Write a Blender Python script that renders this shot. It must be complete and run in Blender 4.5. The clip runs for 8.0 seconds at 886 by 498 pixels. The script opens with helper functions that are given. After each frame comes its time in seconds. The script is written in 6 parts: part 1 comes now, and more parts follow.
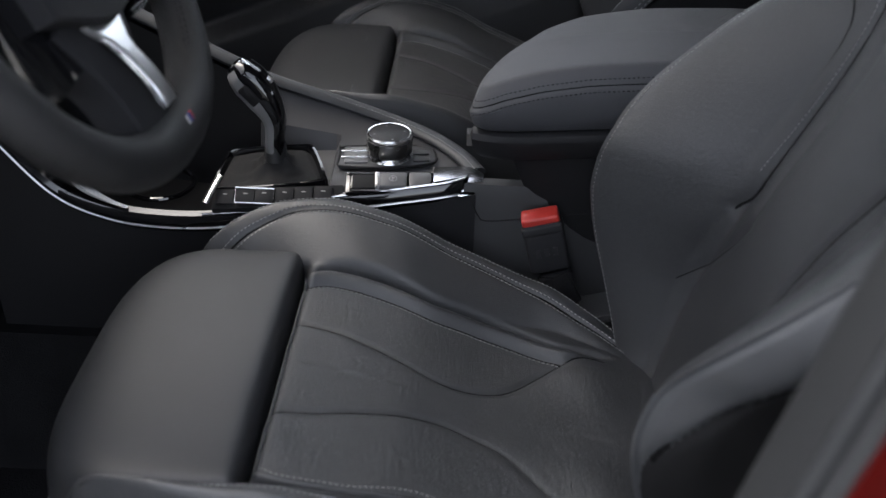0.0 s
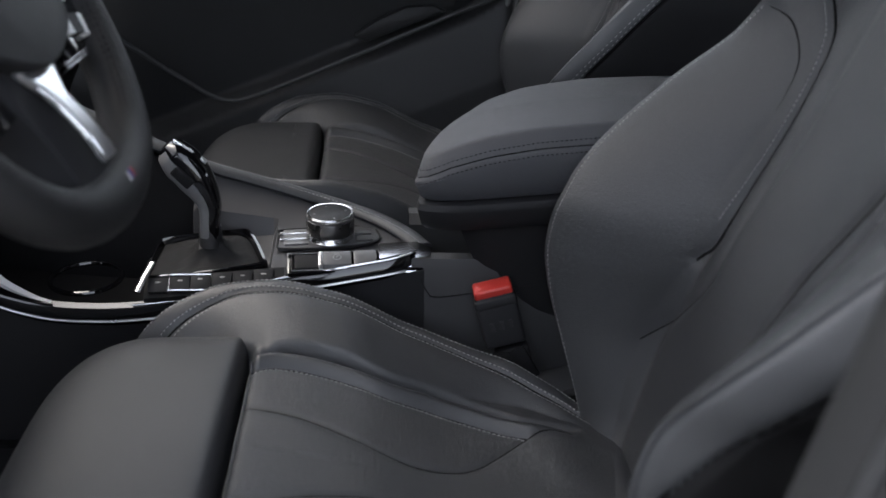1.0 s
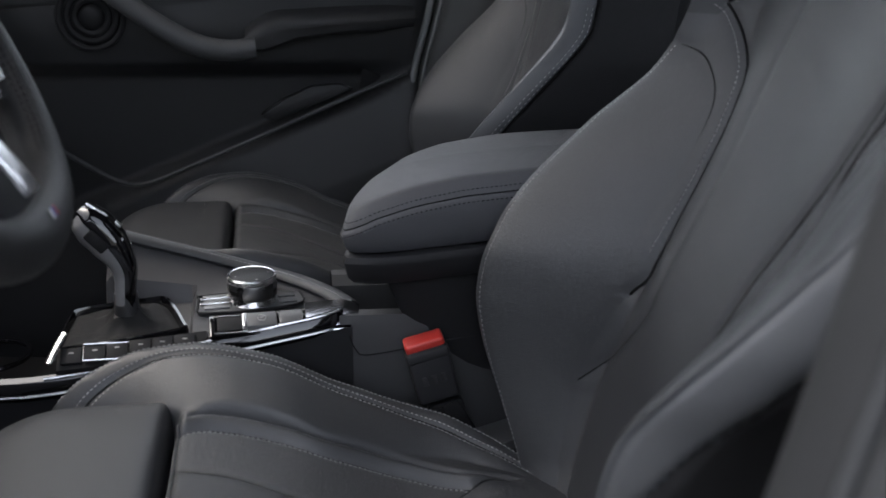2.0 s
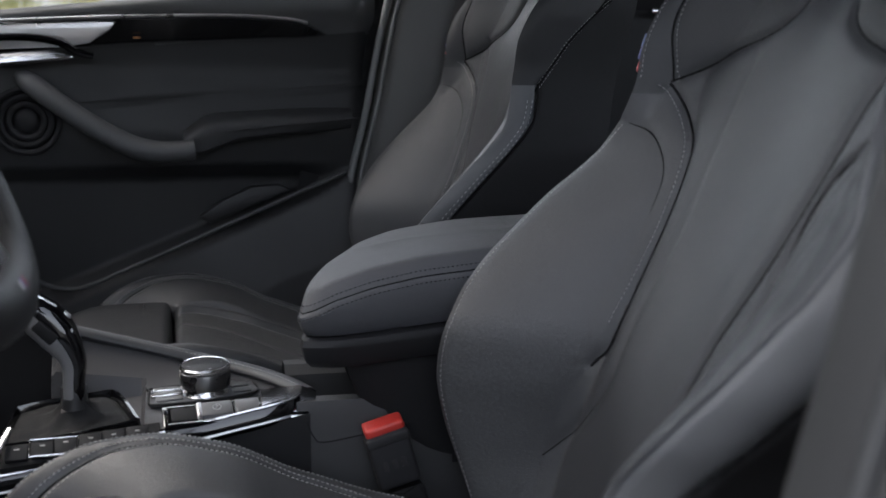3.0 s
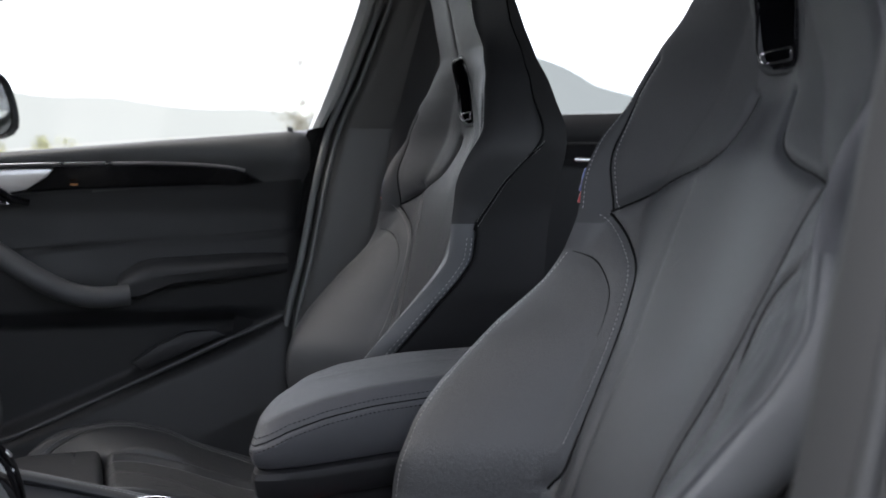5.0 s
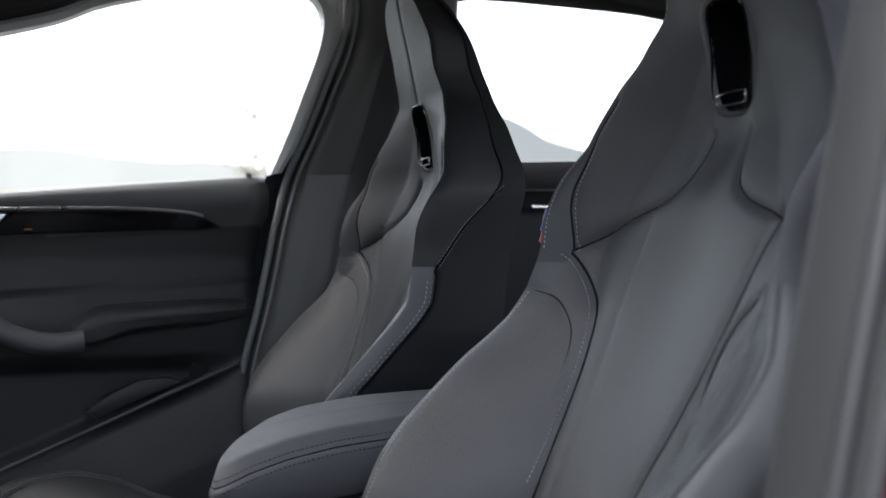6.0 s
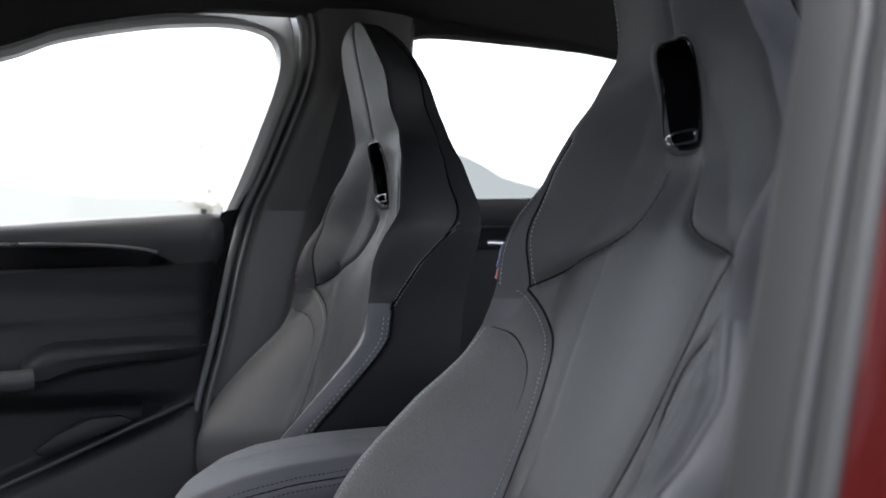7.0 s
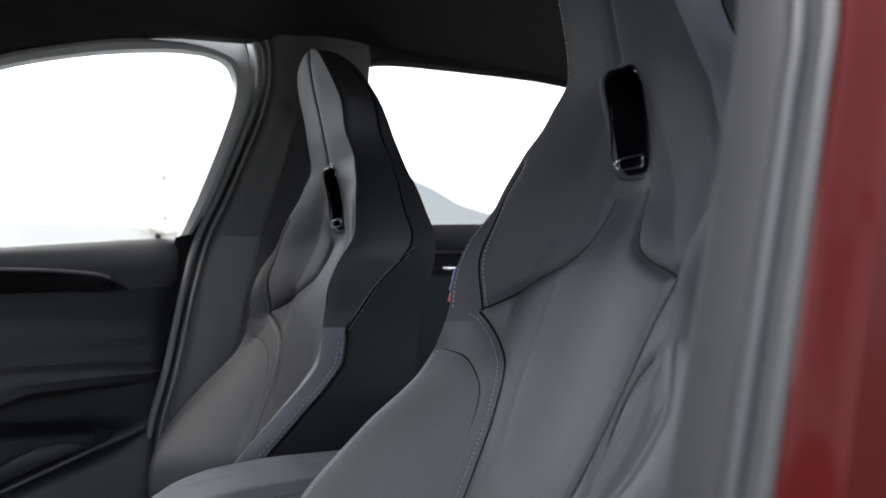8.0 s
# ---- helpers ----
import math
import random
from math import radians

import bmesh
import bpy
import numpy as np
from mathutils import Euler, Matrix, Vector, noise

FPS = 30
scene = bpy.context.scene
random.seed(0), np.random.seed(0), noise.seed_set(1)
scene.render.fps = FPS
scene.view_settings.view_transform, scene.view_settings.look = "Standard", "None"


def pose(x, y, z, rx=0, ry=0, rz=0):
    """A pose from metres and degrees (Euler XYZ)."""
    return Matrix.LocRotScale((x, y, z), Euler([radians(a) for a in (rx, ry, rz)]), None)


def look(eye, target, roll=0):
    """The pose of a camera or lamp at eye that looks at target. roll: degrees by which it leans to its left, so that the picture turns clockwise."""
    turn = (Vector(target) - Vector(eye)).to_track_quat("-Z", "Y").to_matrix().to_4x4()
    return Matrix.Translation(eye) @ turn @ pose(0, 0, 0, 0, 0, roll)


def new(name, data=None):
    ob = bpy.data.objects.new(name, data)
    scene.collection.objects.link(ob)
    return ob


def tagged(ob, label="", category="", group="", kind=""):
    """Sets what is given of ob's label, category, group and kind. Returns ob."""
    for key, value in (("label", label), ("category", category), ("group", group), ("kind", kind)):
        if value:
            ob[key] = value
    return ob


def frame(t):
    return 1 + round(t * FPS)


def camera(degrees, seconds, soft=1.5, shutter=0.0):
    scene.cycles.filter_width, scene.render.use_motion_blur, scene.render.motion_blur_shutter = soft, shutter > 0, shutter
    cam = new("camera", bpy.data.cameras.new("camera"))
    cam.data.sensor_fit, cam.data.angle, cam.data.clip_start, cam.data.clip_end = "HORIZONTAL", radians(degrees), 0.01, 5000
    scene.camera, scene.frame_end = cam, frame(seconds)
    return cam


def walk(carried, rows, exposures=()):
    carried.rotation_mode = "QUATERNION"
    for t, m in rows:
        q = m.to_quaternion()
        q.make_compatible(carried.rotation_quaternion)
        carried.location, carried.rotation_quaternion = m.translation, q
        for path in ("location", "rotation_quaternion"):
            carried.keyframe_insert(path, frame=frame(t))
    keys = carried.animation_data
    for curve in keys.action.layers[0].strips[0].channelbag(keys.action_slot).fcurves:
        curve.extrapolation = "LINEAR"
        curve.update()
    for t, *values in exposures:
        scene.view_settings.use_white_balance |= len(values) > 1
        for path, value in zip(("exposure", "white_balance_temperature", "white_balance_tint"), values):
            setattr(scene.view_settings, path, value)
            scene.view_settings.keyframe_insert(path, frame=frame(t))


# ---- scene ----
cam = camera(47.4, 8.0)
cam.data.dof.use_dof = True
cam.data.dof.focus_distance, cam.data.dof.aperture_fstop = 1.25, 5.0
PATH = [
    (0.0, (-0.152, -0.719, 1.281), (-0.202, 0.964, 0.203), 1.6),
    (0.5, (-0.170, -0.711, 1.246), (-0.156, 1.039, 0.277), 1.4),
    (1.0, (-0.191, -0.707, 1.204), (-0.073, 1.100, 0.355), 1.3),
    (1.5, (-0.205, -0.708, 1.171), (0.017, 1.131, 0.418), 1.1),
    (3.0, (-0.268, -0.720, 1.105), (0.228, 1.172, 0.687), 0.7),
    (3.5, (-0.283, -0.726, 1.100), (0.264, 1.172, 0.783), 0.6),
    (4.0, (-0.295, -0.733, 1.091), (0.306, 1.161, 0.868), 0.5),
    (4.5, (-0.305, -0.735, 1.084), (0.327, 1.156, 0.922), 0.4),
    (6.0, (-0.324, -0.737, 1.061), (0.430, 1.115, 1.065), 0.4),
    (6.5, (-0.326, -0.739, 1.060), (0.466, 1.097, 1.098), 0.3),
    (7.0, (-0.328, -0.742, 1.062), (0.507, 1.074, 1.137), 0.3),
    (7.5, (-0.328, -0.749, 1.061), (0.542, 1.049, 1.164), 0.3),
    (8.0, (-0.328, -0.754, 1.057), (0.580, 1.023, 1.187), 0.2),
]
walk(cam, [(t, look(eye, aim, roll)) for t, eye, aim, roll in PATH], [(0.0, 2.04), (1.5, 2.02), (4.0, 2.12), (8.0, 2.35)])

# ---- world, sun ----
# The car stands with its nose towards -x, its passenger side towards +y; z is up, the road at 0.
world = bpy.data.worlds.new("sky")
scene.world = world
world.use_nodes = True
wn = world.node_tree
sky = wn.nodes.new("ShaderNodeTexSky")
sky.sky_type = "NISHITA"
sky.sun_disc = False
sky.sun_elevation = radians(62)
sky.sun_rotation = radians(303)
sky.air_density, sky.dust_density, sky.ozone_density = 0.75, 4.0, 1.2
haze = wn.nodes.new("ShaderNodeHueSaturation")
haze.inputs["Saturation"].default_value = 0.42
wn.links.new(sky.outputs[0], haze.inputs["Color"])
wn.links.new(haze.outputs[0], wn.nodes["Background"].inputs[0])
wn.nodes["Background"].inputs[1].default_value = 0.24
sun_data = bpy.data.lights.new("sun", "SUN")
sun_data.energy, sun_data.angle, sun_data.color = 0.42, radians(72), (0.99, 0.995, 1.0)
sun = new("sun", sun_data)
sun.matrix_world = look((-2.4, 2.1, 7.9), (0.2, 0.4, 0.8))


# ---- materials ----
def material(name, colour, rough=0.5, metal=0.0, coat=0.0, spec=0.5):
    m = bpy.data.materials.new(name)
    m.use_nodes = True
    b = m.node_tree.nodes["Principled BSDF"]
    b.inputs["Base Color"].default_value = (*colour, 1)
    b.inputs["Roughness"].default_value = rough
    b.inputs["Metallic"].default_value = metal
    b.inputs["Coat Weight"].default_value = coat
    b.inputs["Coat Roughness"].default_value = 0.05
    b.inputs["Specular IOR Level"].default_value = spec
    return m


def textured(name, colour, rough, grain, depth, vary=0.15, patch=6.0, metal=0.0, spec=0.5, cells=False, rough_vary=0.1, coat=0.0):
    """A surface with fine relief of the size 1/grain metres and broad, faint variation of colour and gloss."""
    m = material(name, colour, rough, metal, coat, spec)
    t = m.node_tree
    b = t.nodes["Principled BSDF"]
    at = t.nodes.new("ShaderNodeTexCoord").outputs["Object"]
    broad = t.nodes.new("ShaderNodeTexNoise")
    broad.inputs["Scale"].default_value, broad.inputs["Detail"].default_value = patch, 5
    t.links.new(at, broad.inputs["Vector"])
    ramp = t.nodes.new("ShaderNodeMapRange")
    ramp.inputs[1].default_value, ramp.inputs[2].default_value = 0.3, 0.7
    ramp.inputs[3].default_value, ramp.inputs[4].default_value = 1 - vary, 1 + vary
    t.links.new(broad.outputs["Fac"], ramp.inputs[0])
    mix = t.nodes.new("ShaderNodeVectorMath")
    mix.operation = "SCALE"
    mix.inputs[0].default_value = colour
    t.links.new(ramp.outputs[0], mix.inputs["Scale"])
    t.links.new(mix.outputs[0], b.inputs["Base Color"])
    gloss = t.nodes.new("ShaderNodeMapRange")
    gloss.inputs[1].default_value, gloss.inputs[2].default_value = 0.3, 0.7
    gloss.inputs[3].default_value, gloss.inputs[4].default_value = rough - rough_vary, rough + rough_vary
    t.links.new(broad.outputs["Fac"], gloss.inputs[0])
    t.links.new(gloss.outputs[0], b.inputs["Roughness"])
    if cells:
        fine = t.nodes.new("ShaderNodeTexVoronoi")
        fine.feature = "DISTANCE_TO_EDGE"
        fine.inputs["Scale"].default_value = grain
        warp = t.nodes.new("ShaderNodeTexNoise")
        warp.inputs["Scale"].default_value = grain * 0.4
        add = t.nodes.new("ShaderNodeMixRGB")
        add.inputs[0].default_value = 0.006
        t.links.new(at, warp.inputs["Vector"])
        t.links.new(at, add.inputs[1])
        t.links.new(warp.outputs["Color"], add.inputs[2])
        t.links.new(add.outputs[0], fine.inputs["Vector"])
        clip = t.nodes.new("ShaderNodeMapRange")
        clip.inputs[2].default_value = 0.25
        t.links.new(fine.outputs["Distance"], clip.inputs[0])
        relief = clip.outputs[0]
    else:
        fine = t.nodes.new("ShaderNodeTexNoise")
        fine.inputs["Scale"].default_value, fine.inputs["Detail"].default_value = grain, 4
        t.links.new(at, fine.inputs["Vector"])
        relief = fine.outputs["Fac"]
    bump = t.nodes.new("ShaderNodeBump")
    bump.inputs["Distance"].default_value = depth
    bump.inputs["Strength"].default_value = 0.6
    t.links.new(relief, bump.inputs["Height"])
    t.links.new(bump.outputs[0], b.inputs["Normal"])
    return m


LEATHER = textured("grey leather", (0.0279, 0.0293, 0.0325), 0.44, 520, 0.00024, 0.10, 7, spec=0.8, cells=True, rough_vary=0.05)
LEATHER_SMOOTH = textured("smooth grey leather", (0.0279, 0.0293, 0.0330), 0.43, 620, 0.0002, 0.10, 7, spec=0.8, cells=True, rough_vary=0.05)
LEATHER_HEAD = textured("matt grey leather", (0.0345, 0.0358, 0.0388), 0.53, 600, 0.0002, 0.10, 7, spec=0.45, cells=True, rough_vary=0.05)
LEATHER_WORN = textured("creased grey leather", (0.0400, 0.0415, 0.0450), 0.47, 560, 0.0004, 0.10, 7, spec=0.7, cells=True, rough_vary=0.05)
LEATHER_PAD = textured("tight grey leather", (0.0280, 0.0293, 0.0325), 0.5, 700, 0.0001, 0.08, 6, spec=0.55, cells=True, rough_vary=0.05)
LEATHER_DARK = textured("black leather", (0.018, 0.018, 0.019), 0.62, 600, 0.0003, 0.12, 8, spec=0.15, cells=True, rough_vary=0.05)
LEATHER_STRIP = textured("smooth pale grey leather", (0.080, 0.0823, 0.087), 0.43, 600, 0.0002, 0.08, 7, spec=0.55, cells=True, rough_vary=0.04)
LEATHER_GUSSET_SHADE = textured("grey leather with painted shade", (0.0165, 0.0168, 0.0180), 0.5, 600, 0.0002, 0.10, 7, spec=0.4, cells=True, rough_vary=0.05)
LEATHER_RIM = textured("dark wheel leather", (0.011, 0.011, 0.012), 0.45, 900, 0.0003, 0.10, 8, cells=True, rough_vary=0.05)
# black for real cords and piping, and for shade drawn into sunk seams
CORD_AND_SEAM_SHADE = textured("black cord and seam shade", (0.006, 0.006, 0.0065), 0.9, 900, 0.0002, 0.1, 20, spec=0.1, rough_vary=0.02)
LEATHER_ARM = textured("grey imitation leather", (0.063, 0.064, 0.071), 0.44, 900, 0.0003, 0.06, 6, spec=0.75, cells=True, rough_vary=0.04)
THREAD = textured("pale grey thread", (0.30, 0.30, 0.30), 0.8, 3000, 0.0002, 0.15, 200)
PLASTIC = textured("soft black plastic", (0.0189, 0.0189, 0.0208), 0.58, 1200, 0.0002, 0.12, 5, spec=0.22)
PLASTIC_GREY = textured("dark grey grained plastic", (0.0180, 0.0180, 0.0198), 0.52, 1400, 0.0003, 0.12, 5, spec=0.3)
PLASTIC_DEEP = textured("matt black plastic", (0.0115, 0.0115, 0.0127), 0.65, 900, 0.0002, 0.15, 6, spec=0.25)
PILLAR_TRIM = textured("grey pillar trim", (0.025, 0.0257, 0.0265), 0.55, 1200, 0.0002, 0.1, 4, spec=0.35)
# passenger pillar and window frame: missing daylight is put into these two colours
PILLAR_LIT = textured("satin pillar trim with painted daylight", (0.058, 0.0577, 0.0565), 0.36, 1200, 0.0002, 0.1, 4, spec=0.35)
FRAME_LIT = textured("window frame trim with painted daylight", (0.42, 0.435, 0.43), 0.45, 1200, 0.0002, 0.1, 4, spec=0.4)
GLOSS = textured("gloss black lacquer", (0.004, 0.004, 0.005), 0.08, 60, 0.00002, 0.1, 9, coat=0.6, rough_vary=0.03)
CHROME = textured("satin chrome", (0.72, 0.72, 0.73), 0.2, 400, 0.00002, 0.05, 30, metal=1.0, rough_vary=0.06)
SILVER = textured("brushed silver", (0.55, 0.55, 0.56), 0.32, 700, 0.00004, 0.06, 25, metal=1.0, rough_vary=0.06)
SATIN = textured("satin silver lacquer", (0.86, 0.86, 0.87), 0.33, 700, 0.00004, 0.06, 25, metal=0.15, rough_vary=0.06)
SPOKE_METAL = textured("brushed spoke metal", (0.80, 0.80, 0.81), 0.30, 700, 0.00004, 0.05, 25, metal=0.9, rough_vary=0.04)
LEVER_SILVER = textured("satin silver paint", (0.30, 0.30, 0.305), 0.34, 700, 0.00004, 0.05, 25, metal=0.45, rough_vary=0.04)
DARK_METAL = textured("dark satin metal", (0.10, 0.10, 0.105), 0.35, 500, 0.00004, 0.08, 25, metal=0.8, rough_vary=0.06)
DECK_PLASTIC = textured("dark soft deck plastic", (0.060, 0.060, 0.064), 0.52, 1400, 0.0003, 0.12, 5, spec=0.35)
DOOR_PANEL = textured("black imitation door leather", (0.032, 0.0325, 0.034), 0.5, 900, 0.0002, 0.12, 5, spec=0.3)
DOOR_GREY = textured("dark grey grained door plastic", (0.044, 0.0445, 0.046), 0.5, 1400, 0.0003, 0.12, 5, spec=0.3)
DOOR_PAD = textured("dark grey door pad", (0.074, 0.0755, 0.078), 0.5, 900, 0.0003, 0.1, 5, spec=0.45)
SWITCH_GREY = textured("light grey switch lacquer", (0.12, 0.12, 0.123), 0.4, 900, 0.00005, 0.06, 20)
KNOB_METAL = textured("dark ribbed metal", (0.20, 0.20, 0.205), 0.26, 700, 0.00008, 0.06, 25, metal=1.0, rough_vary=0.06)
RED_BUTTON = textured("red buckle plastic", (0.55, 0.045, 0.035), 0.35, 700, 0.00008, 0.08, 30)
CARPET = textured("black carpet", (0.0156, 0.0156, 0.0169), 0.95, 500, 0.003, 0.3, 12, spec=0.1)
HEADLINER = textured("black headliner cloth", (0.032, 0.032, 0.0325), 0.95, 900, 0.0006, 0.15, 5, spec=0.1)
# passenger seal, paler than the driver's: daylight put into its colour
RUBBER_LIT = textured("rubber seal with painted daylight", (0.19, 0.196, 0.196), 0.45, 500, 0.0002, 0.12, 12)
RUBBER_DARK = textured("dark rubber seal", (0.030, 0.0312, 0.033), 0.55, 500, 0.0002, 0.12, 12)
RED_PAINT = textured("red car paint", (0.044, 0.0018, 0.0014), 0.42, 900, 0.00001, 0.05, 3, coat=0.08, spec=0.08, rough_vary=0.03)
BELT_CLOTH = textured("grey belt webbing", (0.04, 0.04, 0.042), 0.8, 900, 0.0004, 0.1, 20)
WHITE_PRINT = material("white print", (0.38, 0.38, 0.38), 0.6)
BLUE_PRINT = material("blue print", (0.04, 0.07, 0.22), 0.5)
NAVY_PRINT = material("dark blue print", (0.03, 0.03, 0.16), 0.5)
RED_PRINT = material("red print", (0.42, 0.03, 0.03), 0.5)
AMBER = material("amber print", (0.5, 0.2, 0.05), 0.5)


def crease(m, strength, across=(230, 50, 60), low=0.38):
    """Adds fine stretched creases to a leather's relief."""
    t = m.node_tree
    b = t.nodes["Principled BSDF"]
    first = b.inputs["Normal"].links[0].from_socket
    at = t.nodes.new("ShaderNodeTexCoord").outputs["Object"]
    mapping = t.nodes.new("ShaderNodeMapping")
    mapping.inputs["Scale"].default_value = across
    t.links.new(at, mapping.inputs["Vector"])
    lines = t.nodes.new("ShaderNodeTexNoise")
    lines.inputs["Scale"].default_value, lines.inputs["Detail"].default_value, lines.inputs["Distortion"].default_value = 1.0, 3, 0.6
    t.links.new(mapping.outputs[0], lines.inputs["Vector"])
    where = t.nodes.new("ShaderNodeTexNoise")
    where.inputs["Scale"].default_value, where.inputs["Detail"].default_value = 9, 2
    t.links.new(at, where.inputs["Vector"])
    mask = t.nodes.new("ShaderNodeMapRange")
    mask.inputs[1].default_value, mask.inputs[2].default_value = low, 0.62
    t.links.new(where.outputs["Fac"], mask.inputs[0])
    product = t.nodes.new("ShaderNodeMath")
    product.operation = "MULTIPLY"
    t.links.new(lines.outputs["Fac"], product.inputs[0])
    t.links.new(mask.outputs[0], product.inputs[1])
    bump = t.nodes.new("ShaderNodeBump")
    bump.inputs["Distance"].default_value, bump.inputs["Strength"].default_value = strength, 0.8
    t.links.new(product.outputs[0], bump.inputs["Height"])
    t.links.new(first, bump.inputs["Normal"])
    t.links.new(bump.outputs[0], b.inputs["Normal"])


crease(LEATHER_WORN, 0.0013)
crease(LEATHER, 0.00035, (320, 320, 260), -0.4)
crease(LEATHER_SMOOTH, 0.0004, (260, 300, 150), -0.4)


def glass_material(name, tint):
    m = material(name, tint, 0.0)
    t = m.node_tree
    clear, gloss, mix, fres = (t.nodes.new(k) for k in ("ShaderNodeBsdfTransparent", "ShaderNodeBsdfGlossy", "ShaderNodeMixShader", "ShaderNodeFresnel"))
    clear.inputs[0].default_value = (*tint, 1)
    gloss.inputs["Roughness"].default_value = 0.02
    fres.inputs[0].default_value = 1.45
    t.links.new(fres.outputs[0], mix.inputs[0])
    t.links.new(clear.outputs[0], mix.inputs[1])
    t.links.new(gloss.outputs[0], mix.inputs[2])
    t.links.new(mix.outputs[0], t.nodes["Material Output"].inputs[0])
    return m


GLASS = glass_material("window glass", (0.93, 0.96, 0.95))
GLASS_DIMMING = glass_material("light-dimming windscreen glass", (0.44, 0.435, 0.425))


# ---- building helpers ----
def mesh_object(name, verts, faces, mat, smooth=True):
    me = bpy.data.meshes.new(name)
    me.from_pydata([tuple(map(float, v)) for v in verts], [], [tuple(int(i) for i in q) for q in faces])
    if mat:
        me.materials.append(mat)
    if smooth:
        me.polygons.foreach_set("use_smooth", [True] * len(me.polygons))
    me.update()
    return new(name, me)


def under(ob, parent, label=""):
    ob.parent = parent
    if label:
        ob["label"] = label
    return ob


def part(name, bm, mat, parent, label="", smooth=True, sharp=35):
    me = bpy.data.meshes.new(name)
    bmesh.ops.recalc_face_normals(bm, faces=bm.faces)
    bm.to_mesh(me)
    bm.free()
    me.materials.append(mat)
    if smooth:
        me.polygons.foreach_set("use_smooth", [True] * len(me.polygons))
        me.set_sharp_from_angle(angle=radians(sharp))
    ob = new(name, me)
    if parent:
        ob.parent = parent
    if label:
        ob["label"] = label
    return ob


def thing(name, label, category, group="", at=(0, 0, 0)):
    ob = new(name)
    ob.empty_display_size = 0.02
    ob.location = at
    return tagged(ob, label, category, group)


def spline(points, n):
    """n points along a smooth curve through the given ones, at even steps of length."""
    p = np.array(points, float)
    if len(p) == 2:
        return p[0] + (p[1] - p[0]) * np.linspace(0, 1, n)[:, None]
    ext = np.vstack([2 * p[0] - p[1], p, 2 * p[-1] - p[-2]])
    out = []
    for i in range(len(p) - 1):
        a, b, c, d = ext[i : i + 4]
        for u in np.linspace(0, 1, 24, endpoint=False):
            out.append(0.5 * (2 * b + (c - a) * u + (2 * a - 5 * b + 4 * c - d) * u * u + (3 * b - a - 3 * c + d) * u**3))
    out.append(p[-1])
    out = np.array(out)
    s = np.r_[0, np.cumsum(np.linalg.norm(np.diff(out, axis=0), axis=1))]
    w = np.linspace(0, s[-1], n)
    return np.stack([np.interp(w, s, out[:, k]) for k in range(out.shape[1])], 1)


def table(rows):
    """A smooth function through rows of (x, value): monotone cubic steps."""
    a = np.array(rows, float)
    x, y = a[:, 0], a[:, 1]
    d = np.diff(y) / np.diff(x)
    m = np.r_[d[0], np.where(d[:-1] * d[1:] > 0, 2 * d[:-1] * d[1:] / np.where(d[:-1] + d[1:] == 0, 1, d[:-1] + d[1:]), 0), d[-1]]

    def value(v):
        v = np.clip(np.asarray(v, float), x[0], x[-1])
        i = np.clip(np.searchsorted(x, v) - 1, 0, len(x) - 2)
        h = x[i + 1] - x[i]
        u = (v - x[i]) / h
        return (1 + 2 * u) * (1 - u) ** 2 * y[i] + u * (1 - u) ** 2 * h * m[i] + u * u * (3 - 2 * u) * y[i + 1] + u * u * (u - 1) * h * m[i + 1]

    return value


def sweep(path, radius, sides=10, flat=1.0, closed=False, caps=True, up=(0, 0, 1)):
    """A bmesh tube along a path; radius a number or one per point; flat: its second half-axis in parts of the first."""
    path = np.array(path, float)
    n = len(path)
    radius = np.broadcast_to(np.asarray(radius, float), (n,))
    bm = bmesh.new()
    rings = []
    for i in range(n):
        a = path[(i - 1) % n] if closed or i else path[0]
        b = path[(i + 1) % n] if closed or i < n - 1 else path[-1]
        d = Vector(b - a).normalized()
        side = d.cross(Vector(up))
        side = side.normalized() if side.length > 1e-4 else Vector((1, 0, 0))
        top = side.cross(d).normalized()
        ring = []
        for k in range(sides):
            q = 2 * math.pi * k / sides
            ring.append(bm.verts.new(Vector(path[i]) + float(radius[i]) * (side * math.cos(q) + top * math.sin(q) * flat)))
        rings.append(ring)
    for i in range(n if closed else n - 1):
        r0, r1 = rings[i], rings[(i + 1) % n]
        for k in range(sides):
            bm.faces.new((r0[k], r0[(k + 1) % sides], r1[(k + 1) % sides], r1[k]))
    if caps and not closed:
        bm.faces.new(rings[0])
        bm.faces.new(rings[-1])
    return bm


def box(size, at=(0, 0, 0), bevel=0.002, turn=(0, 0, 0), segments=2):
    bm = bmesh.new()
    bmesh.ops.create_cube(bm, size=1.0)
    bmesh.ops.scale(bm, vec=size, verts=bm.verts)
    if bevel:
        bmesh.ops.bevel(bm, geom=bm.edges[:], offset=bevel, segments=segments, affect="EDGES", profile=0.5)
    bmesh.ops.transform(bm, matrix=pose(*at, *turn), verts=bm.verts)
    return bm


